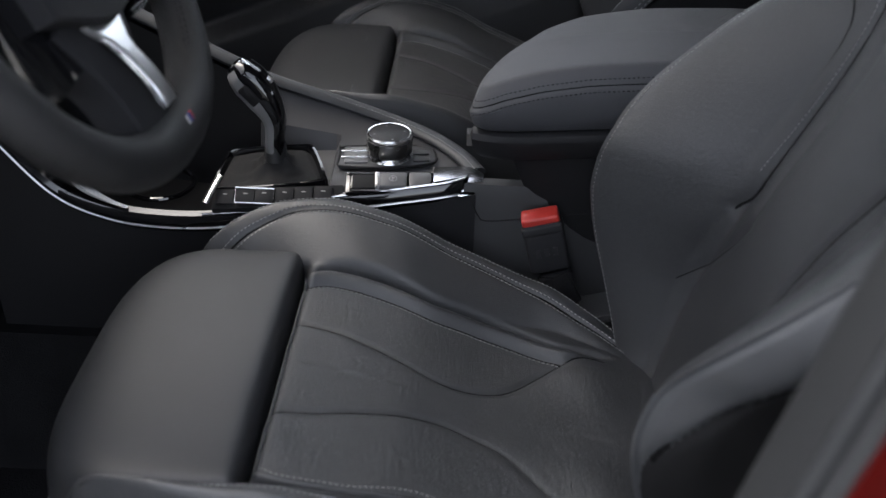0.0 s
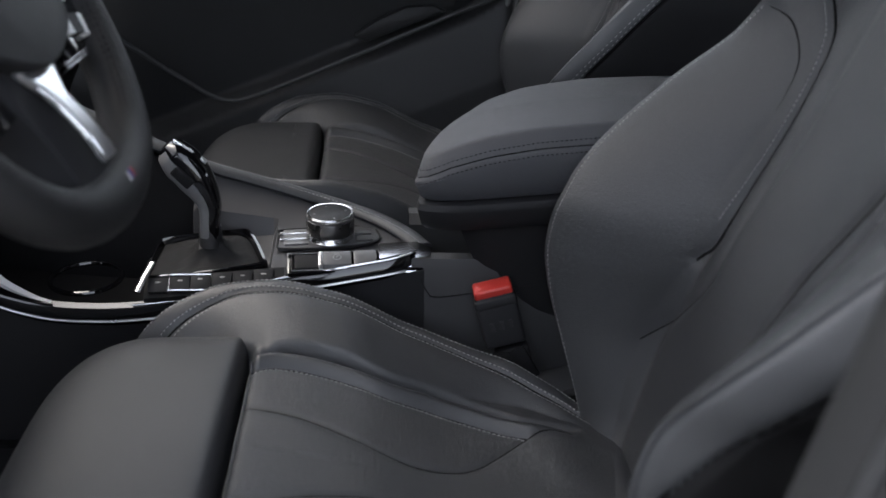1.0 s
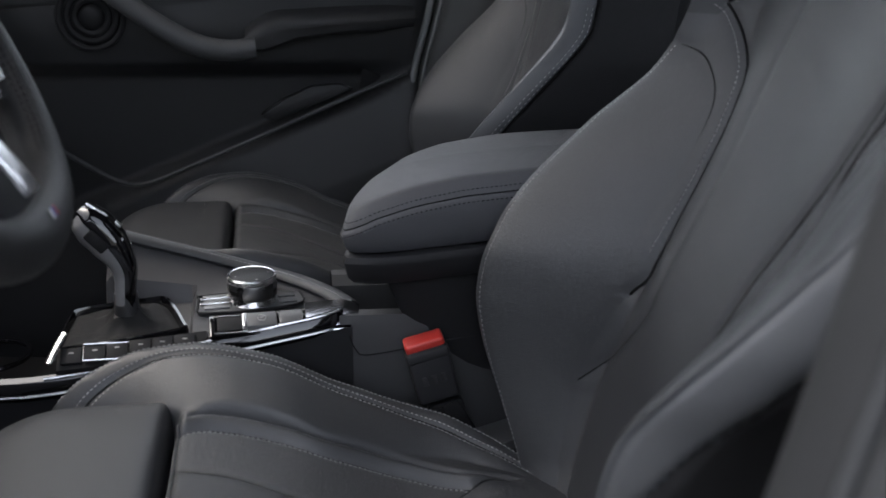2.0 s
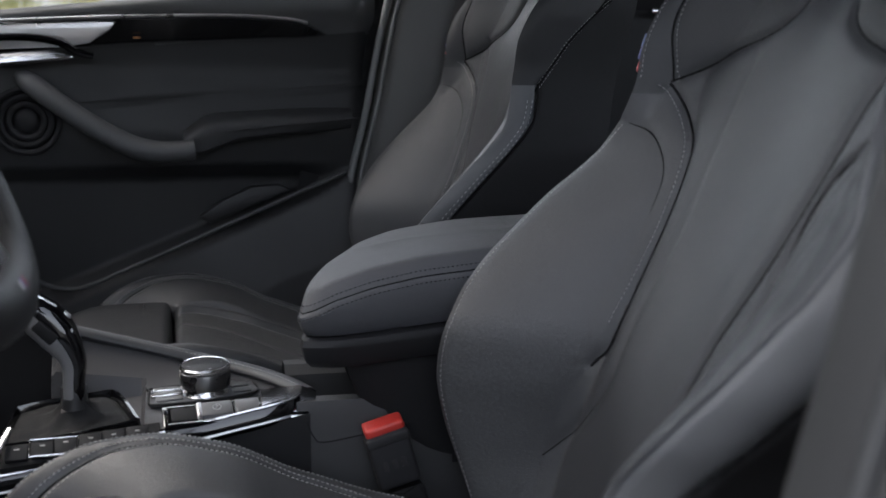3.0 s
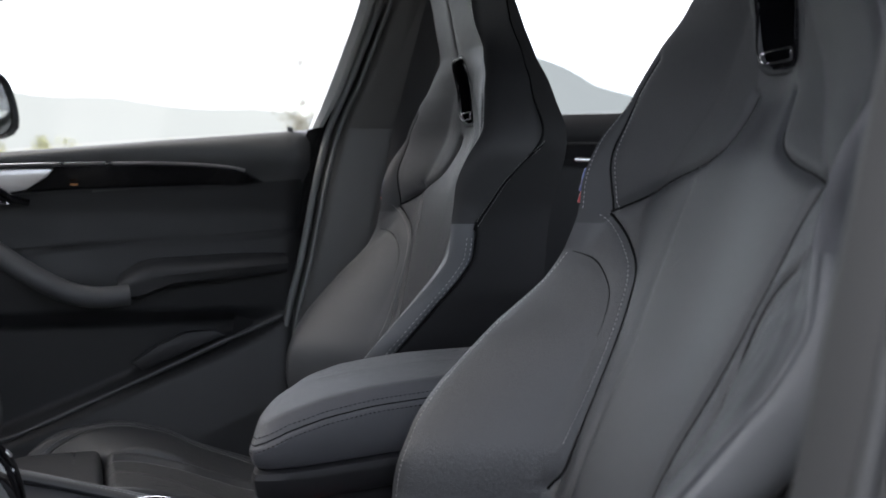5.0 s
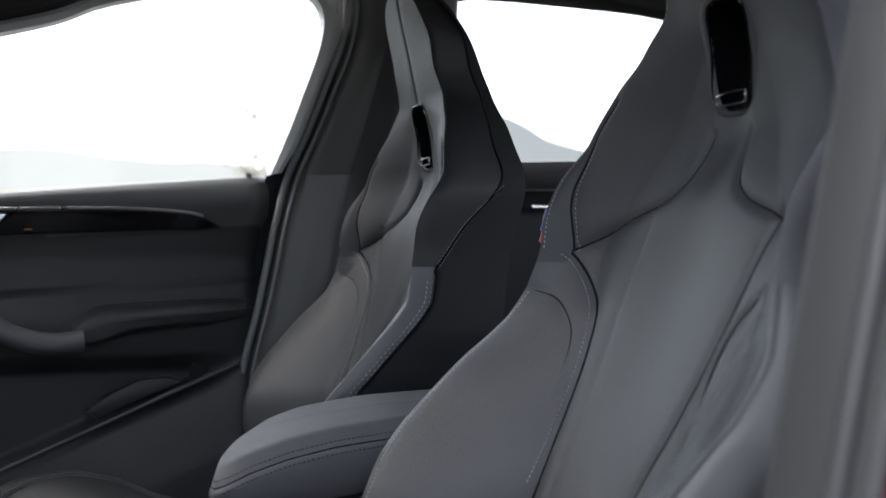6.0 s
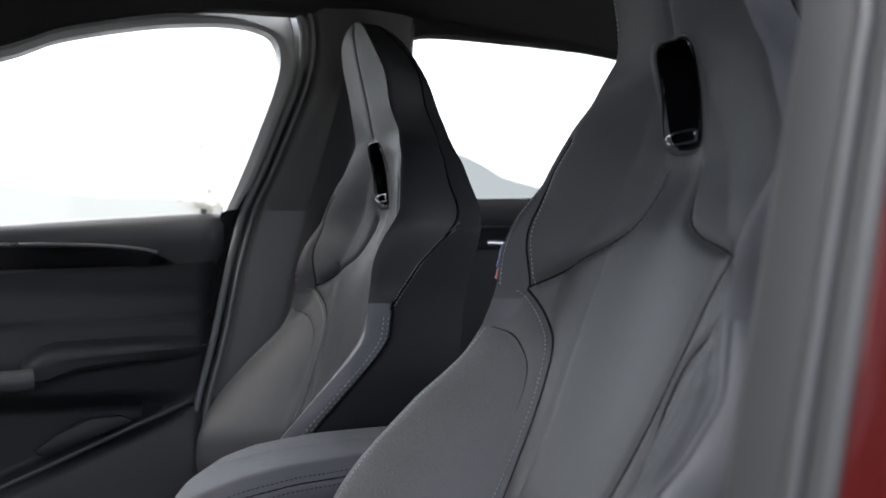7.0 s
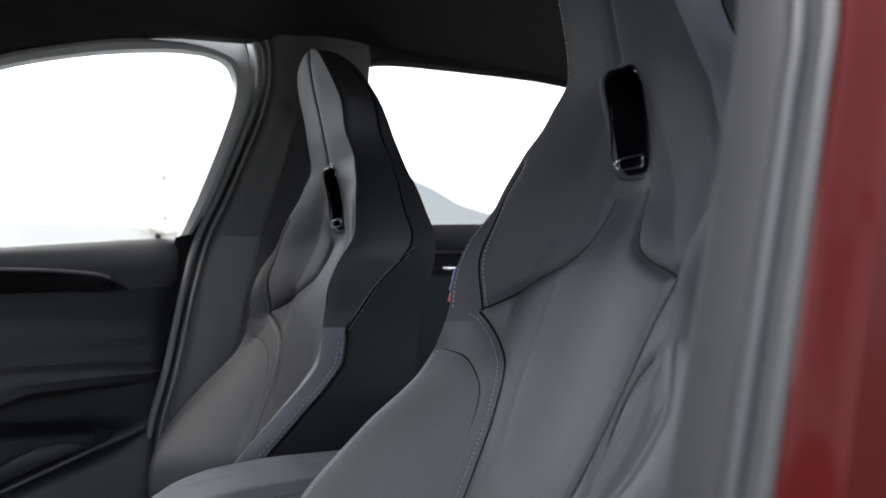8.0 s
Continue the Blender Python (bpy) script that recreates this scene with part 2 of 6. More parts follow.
def slab(outline, depth, axis="y", at=0.0, bevel=0.003, segments=2):
    """A plate: an outline of 2D points in the other two axes, thick along axis from at to at + depth."""
    bm = bmesh.new()

    def lay(p, d):
        return {"x": (d, p[0], p[1]), "y": (p[0], d, p[1]), "z": (p[0], p[1], d)}[axis]

    a = [bm.verts.new(lay(p, at)) for p in outline]
    b = [bm.verts.new(lay(p, at + depth)) for p in outline]
    n = len(a)
    bm.faces.new(a)
    bm.faces.new(b[::-1])
    for i in range(n):
        bm.faces.new((a[i], a[(i + 1) % n], b[(i + 1) % n], b[i]))
    bmesh.ops.recalc_face_normals(bm, faces=bm.faces)
    if bevel:
        rim = [e for e in bm.edges if len({round({"x": v.co.x, "y": v.co.y, "z": v.co.z}[axis], 5) for v in e.verts}) == 1]
        bmesh.ops.bevel(bm, geom=rim, offset=bevel, segments=segments, affect="EDGES", profile=0.5)
    return bm


def grid_faces(rows, cols, closed=False):
    i, j = np.meshgrid(np.arange(rows - 1), np.arange(cols if closed else cols - 1), indexing="ij")
    k = (j + 1) % cols
    return np.stack([i * cols + j, i * cols + k, (i + 1) * cols + k, (i + 1) * cols + j], -1).reshape(-1, 4)


def loft(name, rows, mat, parent=None, label="", closed=False, caps=False):
    """A skin over rows of equally many points."""
    rows = np.array(rows, float)
    n, m = rows.shape[:2]
    bm = bmesh.new()
    v = [bm.verts.new(p) for p in rows.reshape(-1, 3)]
    for q in grid_faces(n, m, closed):
        try:
            bm.faces.new([v[i] for i in q])
        except ValueError:
            pass
    if caps:
        bm.faces.new(v[:m])
        bm.faces.new(v[-m:])
    return part(name, bm, mat, parent, label)


def near_curve(points, curve):
    """The distance of 2D points from a polyline."""
    best = np.full(len(points), 9.0)
    for a, b in zip(curve[:-1], curve[1:]):
        d = b - a
        u = np.clip(((points - a) @ d) / max(d @ d, 1e-12), 0, 1)
        best = np.minimum(best, np.linalg.norm(points - a - u[:, None] * d, axis=1))
    return best


def stitch_mesh(name, lines, mat, parent, length=0.0034, gap=0.0016, thick=0.0006, label=""):
    """Rows of single stitches along lines of 3D points: small spindles, joined into one mesh."""
    verts, faces = [], []
    for line in lines:
        line = np.array(line, float)
        s = np.r_[0, np.cumsum(np.linalg.norm(np.diff(line, axis=0), axis=1))]
        starts = np.arange(0, s[-1] - length, length + gap)
        for s0 in starts:
            a, b = (np.array([np.interp(w, s, line[:, k]) for k in range(3)]) for w in (s0, s0 + length))
            d = Vector(b - a).normalized()
            side = d.orthogonal().normalized()
            up = d.cross(side)
            base = len(verts)
            verts.append(a)
            for w in (0.2, 0.8):
                for k in range(4):
                    q = math.pi / 2 * k
                    verts.append(a + (b - a) * w + thick * np.array(side * math.cos(q) + up * math.sin(q)))
            verts.append(b)
            for k in range(4):
                l = (k + 1) % 4
                faces += [(base, base + 1 + l, base + 1 + k), (base + 1 + k, base + 1 + l, base + 5 + l), (base + 1 + k, base + 5 + l, base + 5 + k), (base + 9, base + 5 + k, base + 5 + l)]
    ob = mesh_object(name, verts, faces, mat)
    ob["kind"] = "stuff"
    return under(ob, parent, label)


# ---- the car's shell ----
MID = 0.3675  # the car's middle plane


def structure(ob, label, category=""):
    return tagged(ob, label, category, kind="structure")


def grid_sheet(name, xs, ys, height, mat, parent=None, label=""):
    rows = [[(x, y, height(x, y)) for y in ys] for x in xs]
    return loft(name, rows, mat, parent, label)


# floor with its tunnel under the console
def floor_height(x, y):
    d = abs(y - MID)
    tunnel = 0.16 * max(0.0, min(1.0, (0.17 - d) / 0.06))
    return 0.335 + tunnel + (0.0 if x > -0.75 else (-0.75 - x) * 0.9)


floor = grid_sheet("floor", np.linspace(-1.05, 1.55, 27), np.linspace(-0.36, 1.10, 59), floor_height, CARPET)
structure(floor, "black carpeted car floor with raised middle tunnel")

# roof lining
def roof_height(x, y):
    return 1.60 - 0.035 * ((y - MID) / 0.6) ** 2 - 0.05 * ((x - 0.35) / 0.9) ** 2


ceiling = grid_sheet("ceiling", np.linspace(-0.60, 1.6, 36), np.linspace(-0.24, 0.98, 25), roof_height, HEADLINER)
structure(ceiling, "black cloth headliner of the car roof")
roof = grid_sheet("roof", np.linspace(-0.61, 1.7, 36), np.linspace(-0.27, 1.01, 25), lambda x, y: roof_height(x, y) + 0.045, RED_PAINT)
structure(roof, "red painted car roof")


def side_y(z, inner=1.075):
    """The passenger side's inner face leans in above the belt."""
    return inner - max(0.0, z - 1.20) * 0.20


# window opening of the passenger door (x, z)
WIN_LOW = [(-0.80, 1.108), (-0.515, 1.142), (-0.25, 1.170), (0.075, 1.197)]
WIN_HIGH = [(-0.80, 1.245), (-0.55, 1.352), (-0.303, 1.427), (-0.216, 1.465), (-0.079, 1.501), (0.04, 1.519), (0.10, 1.520)]
win_rear = spline([(0.075, 1.197), (0.100, 1.262), (0.125, 1.335), (0.150, 1.415), (0.158, 1.460), (0.153, 1.492), (0.135, 1.512), (0.10, 1.520)], 24)


# window surround: from the opening out to the roof lining
high = spline(WIN_HIGH, 40)
edge = np.vstack([win_rear[:-1], high[::-1]])
frame_rows = []
for off, lift, push in ((0.0, 0.0, 0.030), (0.001, 0.001, 0.0), (0.014, 0.012, -0.006), (0.024, 0.020, 0.0), (0.026, 0.022, 0.02)):
    row = []
    for x, z in edge:
        k = min(1.0, max(0.0, (x + 0.02) / 0.12)) * min(1.0, max(0.0, (1.55 - z) / 0.06))
        up = 1 - k
        row.append((x + off * k * 1.1, side_y(z) + push, z + lift * max(up, 0.15 if z > 1.45 else 0)))
    frame_rows.append(row)
window_frame = loft("window_frame", frame_rows, FRAME_LIT)
backing = [[], [], []]
for x, z in edge:
    k = min(1.0, max(0.0, (x + 0.02) / 0.12)) * min(1.0, max(0.0, (1.60 - z) / 0.10))
    for row, reach, push in zip(backing, (0.0, 0.05, 0.10), (0.031, 0.033, 0.05)):
        row.append((x + reach * k, side_y(z) + push, z + reach * max(0.0, 1 - k) + (0.25 * reach if z > 1.45 else 0)))
frame_backing = loft("frame_backing", backing, FRAME_LIT)

# ---- passenger door ----
door_1 = structure(thing("door_1", "closed passenger door with black and grey trim, pull handle and speaker", "car door", at=(0, 0, 0)), "")
window_frame.parent = door_1
frame_backing.parent = door_1
frame_backing["label"] = "black door frame behind the surround, paled as if lit"
window_frame["label"] = "dark grey window surround, paled as if lit"


def door_y(x, z):
    """Inner face of the door panel: bulging at the armrest, hollow in the pocket."""
    y = 1.090
    y -= 0.020 * math.exp(-(((z - 1.15) / 0.035) ** 2))
    y += 0.006 * math.exp(-(((z - 1.04) / 0.03) ** 2))
    y -= 0.010 * math.exp(-(((z - 0.93) / 0.05) ** 2))
    line = 0.853 + (x - 0.02) * 0.40
    hollow = max(0.0, min(1.0, (z - line + 0.020) / 0.030)) * max(0.0, min(1.0, (0.875 - z) / 0.03))
    y += 0.045 * hollow * max(0.0, min(1.0, (0.02 - x) / 0.10))
    y -= 0.012 * max(0.0, min(1.0, (line - z + 0.008) / 0.016)) + 0.030 * max(0.0, min(1.0, (line - z) / 0.14))
    crease = 1.010 + (x - 0.037) * 0.065
    y += 0.0035 * math.exp(-(((z - crease) / 0.003) ** 2))
    return y


xs = np.linspace(-0.95, 0.078, 120)
rows = []
for x in xs:
    top = 1.108 + (x + 0.80) * 0.102
    rear = 0.030 * max(0.0, min(1.0, (x - 0.03) / 0.045)) ** 2
    zz = np.linspace(0.42, top - 0.012, 130)
    row = [(x - (0.055 * max(0.0, (1.1 - z)) if x > 0 else 0.0) * max(0.0, x / 0.078), door_y(x, z) + rear, z) for z in zz]
    y0 = row[-1][1]
    row += [(x, y0 + 0.006, top - 0.004), (x, y0 + 0.014, top), (x, y0 + 0.035, top - 0.001), (x, y0 + 0.04, top - 0.02)]
    rows.append(row)
panel_bm_rows = np.array(rows)
ids = np.zeros((len(rows) - 1, len(rows[0]) - 1), int)
for i in range(ids.shape[0]):
    for j in range(ids.shape[1]):
        x, y, z = panel_bm_rows[i, j]
        line = 0.853 + (x - 0.02) * 0.40
        crease = 1.010 + (x - 0.037) * 0.065
        if z > 1.096 + (x + 0.02) * 0.06:
            ids[i, j] = 1
        elif z > crease:
            ids[i, j] = 2
        elif z < line - 0.014:
            ids[i, j] = 3


def cut_grid(points, panel, parent, looks):
    rows_, cols_ = points.shape[:2]
    faces = grid_faces(rows_, cols_)
    flat = points.reshape(-1, 3)
    for number, (name, mat, label) in looks.items():
        mine = faces[panel.ravel() == number]
        used, where = np.unique(mine, return_inverse=True)
        under(mesh_object(name, flat[used], where.reshape(-1, 4), mat), parent, label)


cut_grid(panel_bm_rows, ids, door_1, {0: ("door_panel", DOOR_PANEL, "black door panel"), 1: ("belt_pad", DOOR_PAD, "grey grained upper door pad"), 2: ("upper_panel", DOOR_PANEL, "black imitation leather panel"), 3: ("lower_panel", DOOR_GREY, "grey grained lower door trim")})

# gloss trim strip with a bright upper edge
upper = spline([(-0.95, 1.088), (-0.70, 1.106), (-0.517, 1.117), (-0.35, 1.125), (-0.20, 1.129), (-0.11, 1.127), (-0.052, 1.120), (-0.013, 1.101)], 50)
lower = spline([(-0.95, 1.050), (-0.70, 1.060), (-0.52, 1.068), (-0.35, 1.082), (-0.20, 1.089), (-0.11, 1.093), (-0.06, 1.094), (-0.013, 1.099)], 50)
loft("trim_strip", [[(x, 1.070 - 0.000, z) for x, z in upper], [(x, 1.058, z - 0.004) for x, z in upper], [(x, 1.071, z + 0.002) for x, z in lower], [(x, 1.080, z) for x, z in lower]], GLOSS, door_1, "gloss black trim strip")
part("trim_edge", sweep([(x, 1.059, z + 0.001) for x, z in upper[:-2]], 0.0026, 8), SILVER, door_1, "satin metal edge")
part("trim_edge", sweep([(x, 1.066, z - 0.001) for x, z in lower[:-4]], 0.0012, 6), DOOR_GREY, door_1)
# release handle in its silver dish
part("handle_dish", slab([(-0.66, 1.066), (-0.44, 1.076), (-0.405, 1.082), (-0.372, 1.104), (-0.362, 1.117), (-0.40, 1.117), (-0.52, 1.111), (-0.66, 1.102)], 0.004, "y", 1.055, 0.0015), SILVER, door_1, "brushed silver handle dish")
part("release_handle", slab([(-0.66, 1.056), (-0.47, 1.070), (-0.432, 1.064), (-0.425, 1.058), (-0.50, 1.048), (-0.66, 1.036)], 0.014, "y", 1.036, 0.004), CHROME, door_1, "chrome release handle")
arc = spline([(-0.60, 1.042, 1.088), (-0.50, 1.040, 1.091), (-0.45, 1.042, 1.083), (-0.425, 1.050, 1.068), (-0.40, 1.056, 1.062)], 20)
part("handle_arc", sweep(arc, 0.006, 8), GLOSS, door_1, "gloss black handle surround")
part("warning_lamp", box((0.012, 0.003, 0.003), (-0.330, 1.057, 1.092), 0.0008), AMBER, door_1, "small amber mark")

# pull handle that runs down into the armrest
pull = spline([(-0.515, 1.060, 1.030), (-0.488, 1.034, 1.012), (-0.452, 1.022, 0.985), (-0.40, 1.018, 0.948), (-0.345, 1.018, 0.917), (-0.295, 1.020, 0.906), (-0.245, 1.024, 0.909)], 40)
pull_r = np.interp(np.linspace(0, 1, 40), [0, 0.1, 0.3, 0.7, 1.0], [0.012, 0.018, 0.0175, 0.0185, 0.0175])
part("pull_handle", sweep(pull, pull_r, 16, flat=1.0), DOOR_PAD, door_1, "dark grey pull handle")
arm_rows = []
for x in np.linspace(-0.262, 0.030, 40):
    low = float(np.interp(x, [-0.262, -0.23, -0.175, -0.10, 0.05], [0.900, 0.898, 0.919, 0.928, 0.940]))
    top = float(np.interp(x, [-0.262, -0.245, -0.225, -0.205, -0.10, 0.05], [0.926, 0.940, 0.952, 0.957, 0.962, 0.969]))
    out = 0.030 * max(0.0, (x + 0.08) / 0.11) ** 2
    prof = [(1.080, top + 0.010), (1.050, top + 0.005), (1.032, top), (1.025, top - 0.005), (1.022, top - 0.012), (1.023, 0.5 * (low + top)), (1.027, low + 0.006), (1.036, low), (1.080, low - 0.002)]
    arm_rows.append([(x, y + out + 0.010, z) for y, z in prof])
loft("door_armrest", arm_rows, DOOR_GREY, door_1, "dark grey padded armrest", caps=True)
part("armrest_seam", sweep([(x, 1.0232, 0.938 + 0.022 * (x + 0.20) / 0.24) for x in np.linspace(-0.20, 0.04, 20)], 0.0010, 6), DOOR_PANEL, door_1)
# lip of the pocket and the bright diagonal edge under it
part("pocket_lip", sweep(spline([(-0.80, 1.075, 0.875), (-0.68, 1.072, 0.797), (-0.598, 1.070, 0.741), (-0.54, 1.068, 0.703), (-0.498, 1.066, 0.677), (-0.460, 1.066, 0.667), (-0.425, 1.066, 0.674), (-0.357, 1.068, 0.701), (-0.214, 1.070, 0.761), (-0.083, 1.072, 0.817), (0.02, 1.076, 0.858)], 70), 0.0040, 12), DOOR_PAD, door_1, "rounded grey pocket edge")
part("pocket_insert", slab([(-0.24, 0.785), (-0.20, 0.812), (-0.150, 0.835), (-0.10, 0.838), (-0.078, 0.828), (-0.15, 0.800), (-0.22, 0.772)], 0.02, "y", 1.074, 0.004), DOOR_PANEL, door_1)
# speaker
speaker = part("speaker_ring", sweep([(-0.512 + 0.052 * math.cos(q), 1.070, 0.955 + 0.052 * math.sin(q)) for q in np.linspace(0, 2 * math.pi, 40, endpoint=False)], 0.005, 8, closed=True, up=(0, 1, 0)), PLASTIC_GREY, door_1, "round loudspeaker in the door")
for r, y, mat in ((0.040, 1.074, PLASTIC), (0.028, 1.077, PLASTIC_GREY)):
    under(part("speaker_cone", sweep([(-0.512 + r * math.cos(q), y, 0.955 + r * math.sin(q)) for q in np.linspace(0, 2 * math.pi, 36, endpoint=False)], 0.006, 8, closed=True, up=(0, 1, 0)), mat, None), speaker)
dome = bmesh.new()
bmesh.ops.create_uvsphere(dome, u_segments=24, v_segments=12, radius=0.022)
bmesh.ops.scale(dome, vec=(1, 0.5, 1), verts=dome.verts)
bmesh.ops.translate(dome, vec=(-0.512, 1.082, 0.955), verts=dome.verts)
under(part("speaker_dome", dome, PLASTIC_GREY, None), speaker)
part("lock_pin", sweep([(0.040, 1.098, 1.190), (0.040, 1.098, 1.2005)], 0.0055, 12), DARK_METAL, door_1, "small round lock pin")
# glass
glass_rows = [[(x, side_y(z) + 0.028, z) for x, z in spline(WIN_LOW, 30)], [(x, side_y(z) + 0.028, z) for x, z in spline(WIN_HIGH + [(0.158, 1.5)], 30)]]
pane = loft("window_pane", glass_rows, GLASS, door_1, "clear side window")
pane.visible_shadow = False

# ---- passenger B pillar ----
pillar_b = structure(thing("wall_pillar_passenger", "grey trimmed centre pillar between the passenger doors", "pillar"), "")
front_edge = spline([(-0.005, 0.45), (0.000, 0.60), (0.012, 0.71), (0.030, 0.85), (0.058, 0.968), (0.084, 1.10), (0.108, 1.195), (0.140, 1.275), (0.170, 1.36), (0.190, 1.42), (0.200, 1.475), (0.196, 1.53), (0.18, 1.57)], 60)
rear_edge = spline([(0.36, 0.45), (0.36, 0.60), (0.36, 0.71), (0.36, 0.85), (0.36, 0.968), (0.365, 1.10), (0.37, 1.195), (0.385, 1.275), (0.40, 1.36), (0.41, 1.42), (0.42, 1.475), (0.42, 1.53), (0.42, 1.57)], 60)
low_rows, high_rows = [], []
for (x0, z0), (x1, z1) in zip(front_edge, rear_edge):
    y = side_y(z0, 1.068)
    ridge = 0.010
    front = spline([(x0 + 0.006, y + 0.045), (x0 + 0.010, y + 0.012), (x0 + 0.017, y + 0.001), (x0 + 0.028, y - 0.007), (x0 + 0.045, y - 0.012), (x0 + 0.066, y - 0.017)], 15)
    rear = spline([(x0 + 0.066, y - 0.017), (0.5 * (x0 + x1), y - 0.030), (x1 - 0.05, y - 0.026), (x1 - 0.015, y - 0.01), (x1, y + 0.03)], 15)
    row = [(px, py, z0) for px, py in np.vstack([front, rear[1:]])]
    low_rows.append(row) if z0 < 1.186 else high_rows.append(row)
low_rows.append(high_rows[0])
loft("lower_trim", [r[:15] for r in low_rows], PILLAR_LIT, pillar_b, "grey plastic lower pillar trim")
loft("lower_cover", [r[14:] for r in low_rows], PILLAR_LIT, pillar_b, "black lower pillar cover")
high_rows = [[(p[0] + 0.001, p[1] + 0.001, p[2]) for p in r] for r in high_rows]
loft("upper_trim", [r[:15] for r in high_rows], PILLAR_LIT, pillar_b, "grey plastic upper pillar trim")
loft("upper_cover", [r[14:] for r in high_rows], PILLAR_LIT, pillar_b, "dark grey upper pillar cover")
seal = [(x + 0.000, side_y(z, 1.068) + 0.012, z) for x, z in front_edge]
part("door_seal", sweep(seal, 0.0065, 10), RUBBER_LIT, pillar_b, "grey rubber door seal")
part("seal_lip", sweep([(x + 0.016, y - 0.012, z) for x, y, z in seal], 0.0035, 8), RUBBER_LIT, pillar_b)
loft("jamb_filler", [[(x - (0.09 if z < 1.15 else 0.034), side_y(z, 1.068) + 0.040, z) for x, z in front_edge if z < 1.30], [(x + 0.05, side_y(z, 1.068) + 0.040, z) for x, z in front_edge if z < 1.30]], PLASTIC_DEEP, pillar_b)
loft("jamb", [[(x - 0.012, side_y(z, 1.068) + 0.03, z) for x, z in front_edge], [(x + 0.01, side_y(z, 1.068) + 0.12, z) for x, z in front_edge]], PLASTIC_DEEP, pillar_b, "black door jamb")
# seat belt beside the pillar
belt = []
for z in np.linspace(0.80, 1.46, 30):
    x = 0.205 + 0.065 * (z - 1.07) / 0.31
    y = side_y(z, 1.010) - 0.010
    belt.append([(x - 0.023, y + 0.006, z), (x - 0.01, y, z), (x + 0.01, y - 0.004, z), (x + 0.024, y - 0.004, z)])
seat_belt = structure(thing("seat_belt_passenger", "dark grey seat belt webbing hanging on the pillar", "seat belt"), "")
loft("webbing", belt, BELT_CLOTH, seat_belt)

# ---- rear passenger side: door, window, rear bench ----
door_2 = structure(thing("door_2", "closed rear passenger door with dark trim and window", "car door"), "")
rear_low = [(0.40, 1.232), (0.60, 1.246), (0.90, 1.262), (1.15, 1.28)]
rear_high = [(0.40, 1.520), (0.44, 1.540), (0.58, 1.547), (0.90, 1.546), (1.10, 1.52), (1.22, 1.45)]
rows = []
for x in np.linspace(0.36, 1.30, 40):
    top = 1.232 + (x - 0.40) * 0.055
    zz = np.linspace(0.45, top - 0.01, 40)
    row = [(x, 1.085 - 0.02 * math.exp(-(((z - top + 0.04) / 0.03) ** 2)) + 0.01 * math.exp(-(((z - top + 0.085) / 0.012) ** 2)), z) for z in zz]
    row += [(x, 1.082, top - 0.002), (x, 1.10, top), (x, 1.12, top - 0.02)]
    rows.append(row)
loft("rear_door_panel", rows, PLASTIC, door_2, "black rear door panel")
part("rear_trim_edge", sweep([(x, 1.062, 1.183 + (x - 0.6) * 0.03) for x in np.linspace(0.40, 1.2, 20)], 0.0022, 8), DARK_METAL, door_2, "satin metal trim line")
part("rear_handle", box((0.07, 0.012, 0.012), (0.625, 1.050, 1.150), 0.004), CHROME, door_2, "small chrome handle")
surround = np.vstack([spline(rear_high, 40)])
loft("rear_window_frame", [[(x, side_y(z) + 0.03, z) for x, z in surround], [(x, side_y(z) - 0.002, z + 0.003) for x, z in surround], [(x, side_y(z) - 0.02, z + 0.028) for x, z in surround], [(x, side_y(z) - 0.05, z + 0.06) for x, z in surround]], HEADLINER, door_2, "black window surround")
pane2 = loft("rear_window_pane", [[(x, side_y(z) + 0.03, z) for x, z in spline(rear_low, 20)], [(x, side_y(z) + 0.03, z) for x, z in spline(rear_high, 20)]], GLASS, door_2, "clear rear side window")
pane2.visible_shadow = False
pillar_c = structure(loft("wall_pillar_rear", [[(1.18 + 0.10 * k, 1.06 - 0.2 * max(0, z - 1.2) - 0.02 * k, z) for k in range(5)] for z in np.linspace(0.45, 1.60, 20)], HEADLINER), "dark trimmed rear pillar of the car")
# roof edge above the side windows
rail_rows = []
for x in np.linspace(-0.62, 1.6, 60):
    z_low = float(np.interp(x, [-0.62, -0.55, -0.303, -0.216, -0.079, 0.04, 0.16, 0.22, 0.40, 0.58, 0.90, 1.10, 1.22, 1.6], [1.335, 1.37, 1.447, 1.485, 1.521, 1.540, 1.545, 1.55, 1.555, 1.57, 1.57, 1.55, 1.5, 1.42]))
    y_top = 0.98
    z_top = roof_height(x, y_top) + 0.002
    z_low = min(z_low, z_top - 0.01)
    rail_rows.append([(x, side_y(z_low) + 0.01, z_low), (x, side_y(z_low) - 0.012, z_low + 0.004), (x, 0.5 * (side_y(z_low) + y_top) - 0.01, 0.5 * (z_low + z_top) + 0.008), (x, y_top - 0.02, z_top), (x, y_top - 0.06, z_top + 0.006)])
roof_rail = structure(loft("trim_roof_rail", rail_rows, HEADLINER), "black cloth trim above the passenger side windows")

